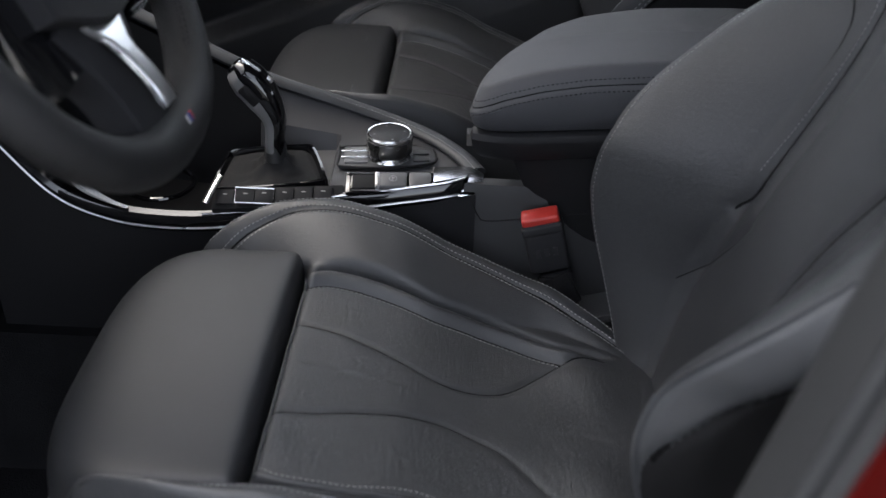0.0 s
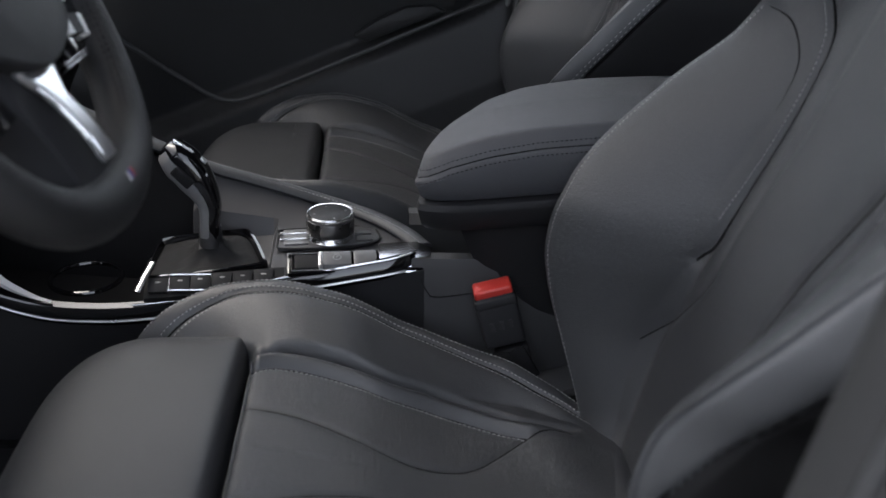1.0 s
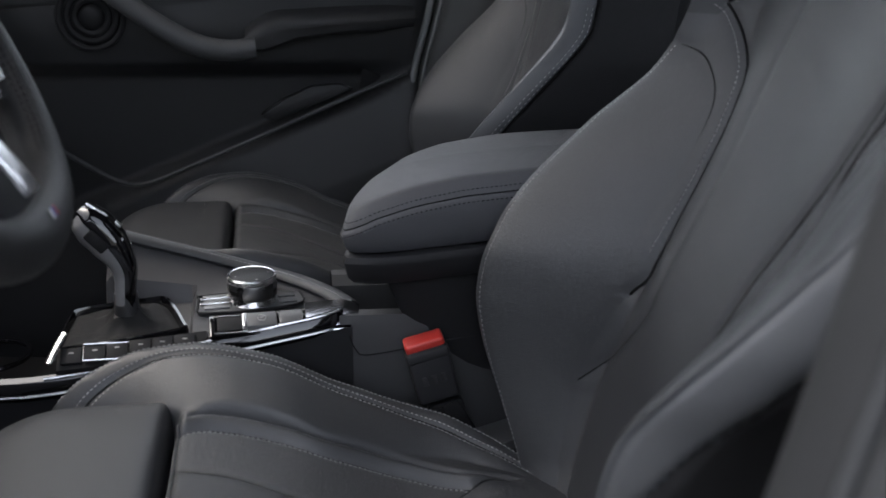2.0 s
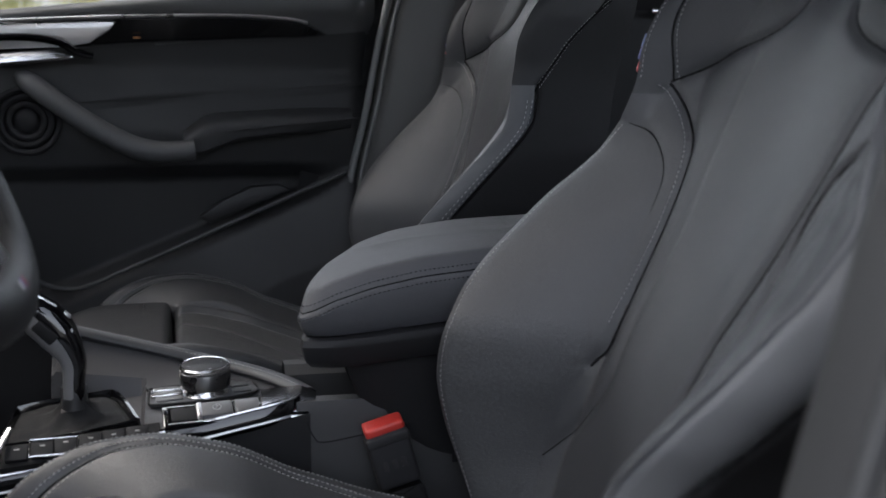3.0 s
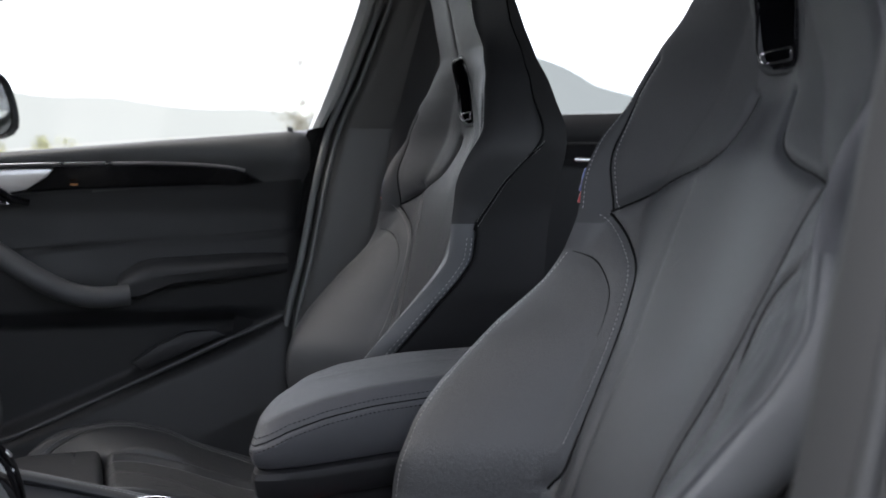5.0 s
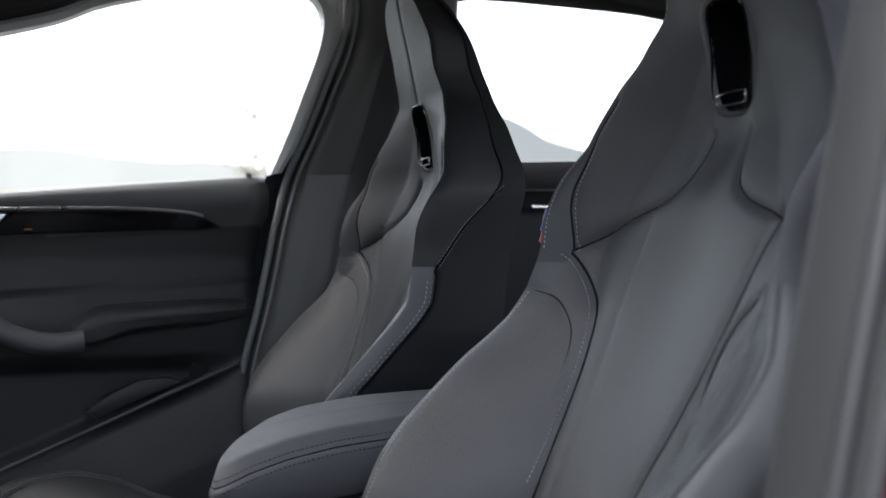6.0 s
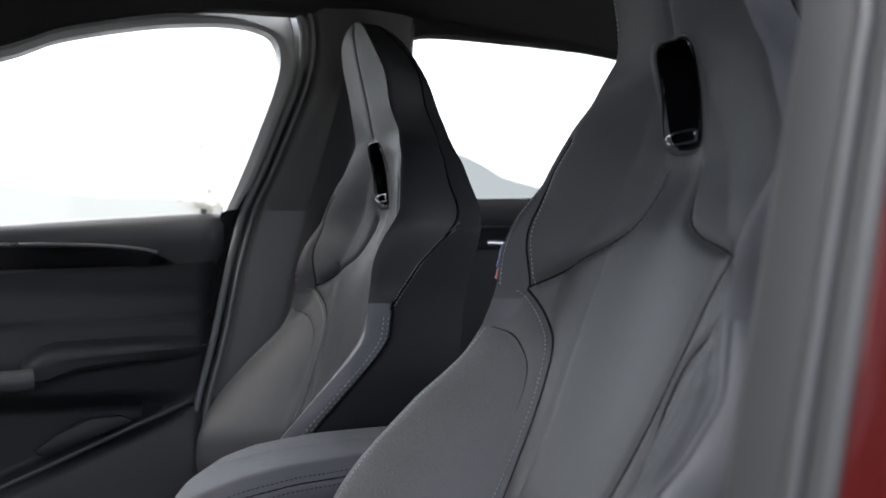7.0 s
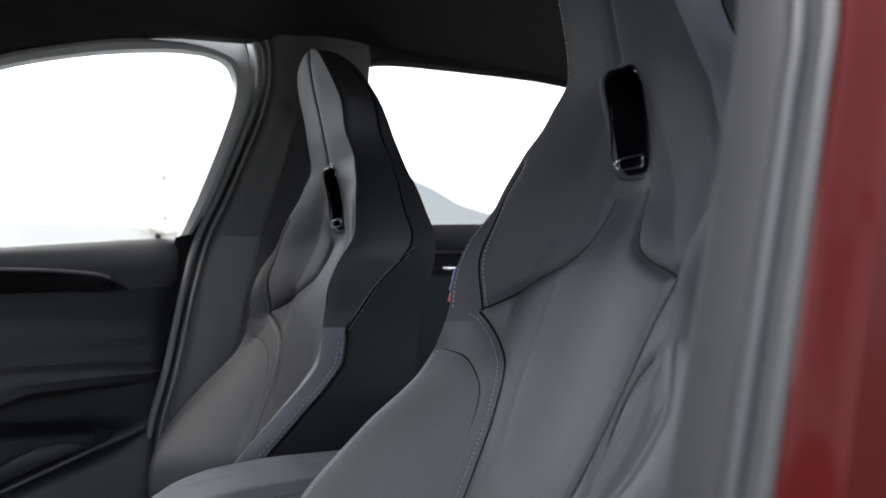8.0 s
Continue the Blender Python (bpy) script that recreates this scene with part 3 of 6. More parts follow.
rear_bench = thing("rear_bench", "black leather rear bench behind the front seats", "car seat")
rows = []
for y in np.linspace(-0.26, 1.00, 50):
    dip = 0.012 * math.cos((y - MID) * 10)
    rows.append([(0.62, y, 0.50), (0.62, y, 0.60), (0.66, y, 0.64 + dip), (0.90, y, 0.625 + dip), (1.08, y, 0.61)])
under(loft("bench_cushion", rows, LEATHER_DARK), rear_bench)
rows = []
for y in np.linspace(-0.26, 1.00, 50):
    dip = 0.012 * math.cos((y - MID) * 10)
    rows.append([(1.05 - dip, y, 0.58), (1.10 - dip, y, 0.72), (1.22 - dip, y, 1.05), (1.26, y, 1.14), (1.32, y, 1.15), (1.40, y, 1.10)])
under(loft("bench_back", rows, LEATHER_DARK), rear_bench)

# rear end with its window
wall_rear = structure(loft("wall_rear", [[(1.55, y, 0.4), (1.58, y, 1.15)] for y in np.linspace(-0.36, 1.10, 3)], HEADLINER), "dark tailgate trim closing the cabin")

# ---- dashboard and windscreen side, far ahead of the wheel ----
dash_rows = []
for y in np.linspace(-0.36, 1.08, 40):
    dash_rows.append([(-0.78, y, 0.62), (-0.72, y, 0.74), (-0.70, y, 0.86), (-0.66, y, 0.92), (-0.655, y, 1.00), (-0.70, y, 1.05), (-0.80, y, 1.085), (-1.00, y, 1.09), (-1.30, y, 1.05)])
dashboard = structure(loft("wall_dashboard", dash_rows, PLASTIC_DEEP), "black soft dashboard across the front of the cabin")
bulkhead = structure(loft("wall_bulkhead", [[(-1.06, y, 0.3), (-1.0, y, 0.62), (-0.80, y, 0.70)] for y in np.linspace(-0.36, 1.08, 3)], PLASTIC_DEEP), "black footwell bulkhead")
# windscreen out of view, its deep tint added to dim light from ahead
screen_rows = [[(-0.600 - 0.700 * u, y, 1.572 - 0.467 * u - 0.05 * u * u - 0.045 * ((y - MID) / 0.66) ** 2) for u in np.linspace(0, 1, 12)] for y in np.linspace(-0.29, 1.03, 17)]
windscreen = structure(loft("window_screen", screen_rows, GLASS_DIMMING), "unseen windscreen, tinted deep to dim light from ahead", "windscreen")
pillar_a = structure(part("wall_pillar_front", sweep([(-0.50, 0.99, 1.550), (-0.85, 1.06, 1.34), (-1.15, 1.10, 1.10)], 0.035, 10), HEADLINER, None), "dark windscreen pillar")
pillar_a2 = structure(part("wall_pillar_front", sweep([(-0.50, -0.255, 1.550), (-0.85, -0.325, 1.34), (-1.15, -0.365, 1.10)], 0.035, 10), HEADLINER, None), "dark windscreen pillar")

# ---- driver's side: sill, centre pillar, closed rear door ----
sill = structure(part("trim_sill", box((1.35, 0.10, 0.14), (-0.42, -0.40, 0.33), 0.02), PLASTIC_DEEP, None), "black door sill trim")
pillar_d = structure(thing("wall_pillar_driver", "centre pillar of the driver's side with rubber seals and red paint", "pillar"), "")


def driver_edge(z):
    return 0.006 + 0.22 * (z - 1.0)


zz = np.linspace(0.36, 1.56, 50)


def driver_y(z):
    return -0.335 + max(0.0, z - 1.2) * 0.2


def pillar_band(name, profile, mat, label=""):
    """A strip up the driver's pillar: profile points as (behind its front edge, off its inner face)."""
    return loft(name, [[(driver_edge(z) + px, driver_y(z) + py, z) for px, py in profile] for z in zz], mat, pillar_d, label)


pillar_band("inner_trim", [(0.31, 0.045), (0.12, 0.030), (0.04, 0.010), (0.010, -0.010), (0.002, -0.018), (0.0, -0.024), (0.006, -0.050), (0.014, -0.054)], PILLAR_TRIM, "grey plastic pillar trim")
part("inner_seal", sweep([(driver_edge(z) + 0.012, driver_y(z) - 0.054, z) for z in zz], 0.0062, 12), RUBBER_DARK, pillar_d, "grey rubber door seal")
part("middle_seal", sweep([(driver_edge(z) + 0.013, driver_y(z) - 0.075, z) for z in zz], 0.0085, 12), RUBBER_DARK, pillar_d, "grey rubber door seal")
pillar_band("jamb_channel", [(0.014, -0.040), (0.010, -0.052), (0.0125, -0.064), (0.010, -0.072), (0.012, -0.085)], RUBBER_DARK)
pillar_band("painted_jamb", [(0.014, -0.083), (0.004, -0.086), (0.002, -0.091), (0.006, -0.096), (0.016, -0.100), (0.022, -0.108), (0.050, -0.114), (0.085, -0.118), (0.105, -0.130)], RED_PAINT, "red painted door jamb")
outer_door = structure(loft("door_3", [[(driver_edge(z) + 0.11, driver_y(z) - 0.120 + 0.02 * math.sin((z - 0.3) * 3), z), (0.7, driver_y(z) - 0.14 + 0.02 * math.sin((z - 0.3) * 3), z), (1.6, driver_y(z) - 0.13, z)] for z in np.linspace(0.30, 1.22, 16)], RED_PAINT), "red painted rear door on the driver's side", "car door")

# the driver's front door, standing wide open
door_4 = structure(thing("door_4", "driver's front door standing wide open, black inside", "car door"), "")
rows = []
for u in np.linspace(0, 1.08, 14):
    rows.append([(u, 0.0, 0.30), (u, 0.03, 0.45), (u, 0.045, 0.75), (u, 0.03, 0.95), (u, 0.02, 1.10 + 0.06 * u), (u, -0.05, 1.10 + 0.06 * u), (u, -0.10, 0.95), (u, -0.12, 0.70), (u, -0.08, 0.36), (u, 0.0, 0.30)])
inner_door = loft("open_door_panel", rows, PLASTIC, door_4, "black inner door panel", caps=True)
open_frame = part("open_door_frame", sweep(spline([(0.02, -0.03, 1.10), (0.30, -0.01, 1.33), (0.62, 0.02, 1.47), (0.95, 0.03, 1.50), (1.05, 0.02, 1.44), (1.08, -0.02, 1.16)], 40), 0.022, 8), GLOSS, door_4, "gloss black window frame")
for piece in (inner_door, open_frame):
    piece.matrix_world = pose(-0.86, -0.43, 0, 0, 0, -66)

# door mirror outside the passenger window
mirror = thing("door_mirror", "gloss black door mirror with glass outside the passenger window", "car mirror")
shape = spline([(-0.62, 1.178), (-0.56, 1.168), (-0.47, 1.170), (-0.432, 1.182), (-0.424, 1.205), (-0.430, 1.245), (-0.445, 1.282), (-0.475, 1.298), (-0.56, 1.305), (-0.66, 1.295), (-0.67, 1.2)], 40)
rows = []
for k, (d, s) in enumerate(((0.0, 0.93), (-0.004, 0.99), (0.02, 1.0), (0.06, 0.93), (0.10, 0.75), (0.125, 0.4))):
    cx, cz = -0.55, 1.237
    rows.append([(cx + (x - cx) * s - 0.7 * d, 1.235 + 0.10 * (x + 0.43) * -1.1 + d * 0.8, cz + (z - cz) * s) for x, z in shape])
under(loft("mirror_housing", rows, GLOSS, closed=True, caps=False), mirror)
face = [(-0.55 + (x + 0.55) * 0.9, 1.236 - 0.11 * (x + 0.43), 1.237 + (z - 1.237) * 0.9) for x, z in shape]
bm = bmesh.new()
bm.faces.new([bm.verts.new(p) for p in face])
MIRROR = material("mirror glass", (0.8, 0.82, 0.83), 0.02, 1.0)
under(part("mirror_arm", sweep(spline([(-0.62, 1.11, 1.10), (-0.60, 1.17, 1.13), (-0.58, 1.25, 1.20)], 10), 0.022, 10, flat=0.6), GLOSS, None), mirror)
under(part("mirror_glass", bm, MIRROR, None, smooth=False), mirror)


# ---- front seats ----
BACK_X = table([(0.56, 0.036), (0.60, 0.050), (0.80, 0.110), (0.926, 0.158), (1.10, 0.224), (1.20, 0.260), (1.24, 0.258), (1.28, 0.248), (1.36, 0.231), (1.473, 0.211), (1.49, 0.212)])
BACK_H = table([(0.56, 0.14), (0.6, 0.157), (0.665, 0.175), (0.735, 0.19), (0.78, 0.196), (0.82, 0.2), (0.86, 0.214), (0.9, 0.221), (0.94, 0.221), (0.98, 0.21), (1.02, 0.19), (1.045, 0.182), (1.06, 0.180), (1.1, 0.184), (1.14, 0.188), (1.18, 0.176), (1.22, 0.152), (1.26, 0.12), (1.3, 0.092), (1.34, 0.083), (1.38, 0.084), (1.42, 0.073), (1.45, 0.055), (1.466, 0.034), (1.473, 0.012)])
BACK_Q = table([(0.56, 0.020), (0.6, 0.040), (0.665, 0.078), (0.735, 0.117), (0.775, 0.132), (0.81, 0.1365), (0.84, 0.132), (0.87, 0.1205), (0.9, 0.104), (0.94, 0.079), (0.98, 0.052), (1.02, 0.034), (1.045, 0.03), (1.06, 0.03), (1.1, 0.037), (1.14, 0.04), (1.18, 0.04), (1.22, 0.03), (1.26, 0.011), (1.3, -0.006), (1.34, -0.004), (1.38, -0.006), (1.42, -0.003), (1.45, 0), (1.466, 0), (1.473, 0)])
# the seat leans a little inboard towards its foot
BACK_C = table([(0.56, 0.01), (0.6, 0.012), (0.665, 0.02), (0.735, 0.028), (0.78, 0.03), (0.82, 0.03), (0.86, 0.03), (0.9, 0.028), (0.94, 0.025), (0.98, 0.023), (1.02, 0.019), (1.045, 0.017), (1.06, 0.016), (1.1, 0.015), (1.14, 0.015), (1.18, 0.015), (1.22, 0.012), (1.26, 0.005), (1.3, 0.004), (1.34, 0.004), (1.38, 0.006), (1.42, 0.008), (1.45, 0.008), (1.466, 0.006), (1.473, 0.004)])


INNER = [1]  # which way (along y) the console lies from the seat in hand
UPRIGHT = [0.0]  # how far the seat in hand stands more upright, as a slope


def leaned(points):
    """Moves points of the plain backrest by its lean and its rake."""
    points = np.array(points, float)
    points[..., 0] += UPRIGHT[0] * np.clip(1.20 - points[..., 2], 0, 1)
    points[..., 1] = INNER[0] * points[..., 1] + BACK_C(points[..., 2])
    return points


PANEL_EDGE = table([(0.56, 0.110), (0.616, 0.125), (0.657, 0.128), (0.701, 0.127), (0.761, 0.115), (0.797, 0.104), (0.815, 0.098), (0.85, 0.0965), (0.93, 0.0955), (0.97, 0.098), (1.003, 0.107), (1.028, 0.128), (1.046, 0.147), (1.063, 0.165), (1.473, 0.165)])
BACK_I = table([(0.56, 0.100), (0.62, 0.122), (0.68, 0.124), (0.735, 0.116), (0.78, 0.108), (0.83, 0.105), (0.888, 0.108), (0.95, 0.110), (1.0, 0.116), (1.03, 0.128), (1.064, 0.140), (1.10, 0.12), (1.20, 0.07), (1.28, 0.035), (1.473, 0.004)])
BACK_T = table([(0.56, 0.11), (0.80, 0.12), (1.10, 0.112), (1.18, 0.100), (1.22, 0.092), (1.26, 0.089), (1.30, 0.089), (1.34, 0.084), (1.38, 0.076), (1.42, 0.065), (1.45, 0.05), (1.473, 0.025)])
STRIP_W = table([(0.56, 0.004), (0.72, 0.006), (0.74, 0.008), (0.75, 0.012), (0.775, 0.025), (0.80, 0.038), (0.825, 0.050), (0.85, 0.060), (0.88, 0.066), (0.95, 0.070), (1.473, 0.070)])
GUSSET = table([(1.03, 0.030), (1.06, 0.033), (1.10, 0.042), (1.14, 0.050), (1.40, 0.055), (1.473, 0.02)])
GUSSET_IN = table([(1.03, 0.033), (1.042, 0.037), (1.09, 0.067), (1.13, 0.090), (1.155, 0.096), (1.18, 0.091), (1.22, 0.076), (1.30, 0.060), (1.40, 0.055), (1.473, 0.02)])
SEAM_BOLSTER = spline([(0.106, 0.795), (0.103, 0.803), (0.098, 0.815), (0.0965, 0.85), (0.0955, 0.89), (0.0955, 0.93), (0.098, 0.97), (0.107, 1.003), (0.128, 1.028), (0.147, 1.046), (0.163, 1.060)], 40)
SEAM_STRIP = spline([(0.186, 1.023), (0.152, 1.012), (0.127, 0.99), (0.117, 0.968), (0.114, 0.935), (0.114, 0.90), (0.115, 0.853), (0.112, 0.81)], 36)
FLARE = table([(0.99, 0.0), (1.04, 0.016), (1.08, 0.020), (1.13, 0.014), (1.18, 0.0), (1.473, 0.0)])
SEAM_SHOULDER = spline([(0.163, 1.062), (0.137, 1.0755), (0.106, 1.092), (0.065, 1.106), (0.041, 1.122), (0.031, 1.145), (0.027, 1.170)], 30)
SEAM_WING = spline([(0.161, 1.062), (0.166, 1.09), (0.173, 1.13), (0.168, 1.178), (0.146, 1.216)], 20)
PLEAT = spline([(0.118, 1.096), (0.103, 1.055), (0.095, 1.01), (0.088, 0.97), (0.079, 0.935), (0.068, 0.90), (0.055, 0.86), (0.046, 0.82), (0.040, 0.788)], 30)
PLEAT_IN = spline([(0.065, 1.092), (0.068, 1.05), (0.067, 1.0), (0.064, 0.947), (0.066, 0.894), (0.070, 0.83), (0.070, 0.795)], 24)
SEAM_LOWER = spline([(0.127, 0.701), (0.117, 0.717), (0.106, 0.733), (0.083, 0.766), (0.070, 0.795)], 16)
SEAM_FOOT = spline([(0.106, 0.795), (0.115, 0.761), (0.127, 0.701), (0.128, 0.657), (0.125, 0.616), (0.110, 0.57)], 24)
SEAM_HEAD = spline([(0.0, 1.288), (0.0, 1.35), (0.0, 1.41), (0.0, 1.468)], 16)
HALF_SLOT, SLOT_LOW, SLOT_HIGH = 0.0265, 1.192, 1.288


def back_front(y, z):
    """x of the front of the backrest, with its panels puffed between sunk seams."""
    y, z = np.asarray(y, float), np.asarray(z, float)
    a, h, i = np.abs(y), BACK_H(z), BACK_I(z)
    i = i - 0.010
    w = np.clip((a - i) / np.maximum(h - i, 0.004), 0, 1)
    x = BACK_X(z) - BACK_Q(z) * w**1.3 * (2.6 - w) / 1.6
    x = x + 0.005 * np.clip((w - 0.86) / 0.14, 0, 1) ** 2 * np.clip(BACK_Q(z) / 0.05, 0, 1)
    # the wings stand forward outside their seam
    x = x - FLARE(z) * np.clip((a - 0.160) / np.maximum(h - 0.160, 0.004), 0, 1) ** 1.5
    # the spine sinks in a little between the shoulders and below the slot
    x = x + 0.010 * np.exp(-((a / 0.06) ** 2)) * np.exp(-(((z - 0.98) / 0.16) ** 2))
    x = x + 0.014 * np.exp(-((a / 0.030) ** 2)) * np.exp(-(((z - 1.17) / 0.05) ** 2))
    p = np.stack([a.ravel(), z.ravel()], 1)
    sunk = np.zeros(len(p))
    inboard = y.ravel() > 0
    for curve, deep, wide in ((SEAM_BOLSTER, 1.0, 1.0), (SEAM_SHOULDER, 1.0, 1.0), (SEAM_STRIP, 0.35, 1.2), (SEAM_WING, 0.8, 0.7), (SEAM_LOWER, 0.6, 0.8), (SEAM_FOOT, 0.55, 1.4), (SEAM_HEAD, 0.5, 0.6)):
        d = near_curve(p, curve)
        if INNER[0] > 0 and (curve is SEAM_STRIP or curve is SEAM_WING or curve is SEAM_LOWER or curve is SEAM_FOOT):
            deep = deep * inboard
        sunk = np.maximum(sunk, deep * (0.0026 * np.exp(-d / (0.011 * wide)) + 0.0034 * np.exp(-((d / 0.0042) ** 2))))
    out = y.ravel() < 0
    d = np.where(out, near_curve(p, PLEAT), near_curve(p, PLEAT_IN))
    sunk = np.maximum(sunk, np.where(out, 1.0, 0.35) * (0.003 * np.exp(-d / 0.012) + 0.0028 * np.exp(-((d / 0.0040) ** 2))))
    # loose folds in the leather beside the outer bolster
    fold = np.zeros(len(p))
    for k, (y0, z0, y1, z1, amp) in enumerate(((-0.10, 0.86, -0.155, 1.03, 2.6), (-0.115, 0.84, -0.17, 0.99, 2.2), (-0.095, 0.93, -0.145, 1.055, 2.0), (-0.13, 0.80, -0.19, 0.93, 2.0), (-0.150, 1.07, -0.180, 1.0, 3.0), (-0.185, 1.035, -0.216, 0.945, 3.0))):
        d = near_curve(np.stack([y.ravel(), z.ravel()], 1), np.array([(y0, z0), (0.5 * (y0 + y1) + 0.008, 0.5 * (z0 + z1)), (y1, z1)]))
        fold += amp * 0.0006 * (np.exp(-((d / 0.006) ** 2)) - 0.7 * np.exp(-(((d - 0.011) / 0.006) ** 2)))
    return x + (sunk + fold * (1.0 if INNER[0] > 0 else 0.3)).reshape(y.shape)


def strip_out(off, z):
    """How far the inboard side of the backrest stands out, off behind its front edge."""
    lean = min(1.0, off / 0.034)
    deep = BACK_T(z) + BACK_Q(z)
    return 0.009 * (1 - np.exp(-off / deep / 0.06)) + 0.004 * lean * (2 - lean) * np.clip((1.09 - z) / 0.22, 0, 1) - 0.16 * BACK_H(z) * (off / deep) ** 2 + 0.0003


def split_grid(points, panel, parent, looks):
    """Cuts a grid of points into one object a panel number: looks = {number: (name, material, label)}."""
    rows, cols = points.shape[:2]
    faces = grid_faces(rows, cols)
    flat = points.reshape(-1, 3)
    ids = panel.ravel()
    for number, (name, mat, label) in looks.items():
        mine = faces[ids == number]
        if not len(mine):
            continue
        used, where = np.unique(mine, return_inverse=True)
        under(mesh_object(name, flat[used], where.reshape(-1, 4), mat), parent, label)


def build_backrest(seat):
    zs = np.concatenate([np.arange(0.56, 1.455, 0.0038), np.array([1.458, 1.462, 1.466, 1.469, 1.471, 1.473])])
    s = np.linspace(-1, 1, 151)
    s = np.sign(s) * (1 - (1 - np.abs(s)) ** 1.08)
    Z, S = np.meshgrid(zs, s, indexing="ij")
    Y = S * BACK_H(Z)
    X = back_front(Y, Z)
    front = leaned(np.stack([X, Y, Z], -1))
    zc = 0.25 * (Z[:-1, :-1] + Z[1:, :-1] + Z[:-1, 1:] + Z[1:, 1:])
    yc = 0.25 * (Y[:-1, :-1] + Y[1:, :-1] + Y[:-1, 1:] + Y[1:, 1:])
    a = np.abs(yc)
    order = np.argsort(SEAM_SHOULDER[:, 0])
    shoulder = np.interp(a, SEAM_SHOULDER[order, 0], SEAM_SHOULDER[order, 1], left=1.25, right=1.050)
    panel = np.where(a > PANEL_EDGE(zc) + 0.001, np.where(yc > 0, 1, 2), 0)
    panel = np.where(zc > shoulder, 3, panel)
    if INNER[0] < 0:
        # on the passenger's seat the strip wraps round to the front of the bolster
        panel = np.where((yc > BACK_H(zc) - 0.013) & (zc < 1.042), 4, panel)
    mid, half = 0.5 * (SLOT_LOW + SLOT_HIGH), 0.5 * (SLOT_HIGH - SLOT_LOW)
    hole = (a / HALF_SLOT) ** 6 + (np.abs(zc - mid) / half) ** 8 < 1
    panel = np.where(hole, 9, panel)
    split_grid(front, panel, seat, {0: ("back_insert", LEATHER_SMOOTH, "smooth grey leather centre panel"), 1: ("back_bolster", LEATHER, ""), 2: ("back_bolster", LEATHER, ""), 3: ("headrest_panel", LEATHER_HEAD, ""), 4: ("edge_strip", LEATHER_STRIP, "stitched lighter grey leather strip")})
    for side in (1, -1):
        u = np.r_[0, 0.006, 0.012, 0.018, 0.024, 0.03, 0.036, 0.045, 0.055, np.linspace(0.08, 0.5, 32), np.linspace(0.53, 1.0, 14)]
        Zs, U = np.meshgrid(zs[::2], u, indexing="ij")
        h = BACK_H(Zs)
        xe = back_front(side * h, Zs)
        xr = BACK_X(Zs) + BACK_T(Zs)
        Xs = xe + (xr - xe) * U
        Ys = side * (h + 0.009 * (1 - np.exp(-U / 0.06)) * np.clip(h / 0.1, 0, 1) - 0.16 * h * U**2)
        # the edge strip stands out as a chamfer on the door side, with a sunk seam behind it
        back = (xr - xe) * U
        if side < 0:
            lean = np.clip(back / 0.055, 0, 1)
            Ys = Ys - 0.014 * lean * lean * (3 - 2 * lean) * (Zs < 1.045) * np.clip((Zs - 0.60) / 0.10, 0, 1) * np.clip((1.045 - Zs) / 0.05, 0, 1)
        else:
            lean = np.clip(back / 0.034, 0, 1)
            Ys = Ys + 0.004 * lean * (2 - lean) * np.clip((1.09 - Zs) / 0.22, 0, 1)
        sunk_at = 0.034 if side > 0 else STRIP_W(Zs)
        Ys = Ys - side * 0.0035 * np.exp(-(((back - sunk_at) / 0.004) ** 2)) * (Zs < 1.045)
        if side < 0:
            Ys = Ys + 0.0022 * np.exp(-(((back - 0.006) / 0.0028) ** 2)) * (Zs < 1.035) * (Zs > 0.74)
        skin = leaned(np.stack([Xs, Ys, Zs], -1))
        zc = 0.5 * (Zs[:-1, :-1] + Zs[1:, 1:])
        bc = 0.5 * (back[:-1, :-1] + back[1:, 1:])
        wide = 0.034 if side > 0 else STRIP_W(zc)
        strip = np.where((bc < wide) & (zc < 1.042), 0, np.where((bc < (GUSSET_IN if side > 0 else GUSSET)(zc)) & (zc >= 1.042), 2, 1))
        # inboard gusset: its shade is put into a darker leather colour
        split_grid(skin, strip, seat, {0: ("edge_strip", LEATHER_STRIP, "stitched lighter grey leather strip"), 2: ("shoulder_gusset", LEATHER_GUSSET_SHADE if side > 0 else LEATHER_ARM, "grey leather gusset, darkened as if in shade" if side > 0 else "grey leather gusset"), 1: ("side_panel", LEATHER_DARK, "black leather side panel")})
    rows = []
    for z in zs[::4]:
        h = BACK_H(z)
        xr = BACK_X(z) + BACK_T(z)
        w = float(h + 0.009 * min(1, h / 0.1) - 0.16 * h)
        rows.append([(xr + 0.03 * (1 - k * k) * min(1, h / 0.1), w * k, z) for k in np.linspace(-1, 1, 17)])
    loft("back_shell", leaned(rows), PLASTIC_DEEP, seat, "black plastic back shell")
    # slot through the headrest, with its metal bracket
    bm = bmesh.new()
    rim = []
    for k in range(40):
        q = 2 * math.pi * k / 40
        cy, cz = math.cos(q), math.sin(q)
        rim.append((HALF_SLOT * 1.02 * np.sign(cy) * abs(cy) ** 0.45, mid + half * 1.01 * np.sign(cz) * abs(cz) ** 0.35))
    rings = []
    for inset, scale, ahead in ((0.0004, 1.30, 0), (-0.0012, 1.22, 0), (-0.0014, 1.06, 0), (0.0006, 0.99, 0), (0.006, 0.96, 1), (0.045, 0.85, 1)):
        ring = []
        for y, z in rim:
            yy, zz = y * scale, mid + (z - mid) * (1 + (scale - 1) * 0.4)
            base = float(back_front(yy, zz)) if not ahead else float(back_front(0.028, zz))
            ring.append(bm.verts.new((base + inset, yy, zz)))
        rings.append(ring)
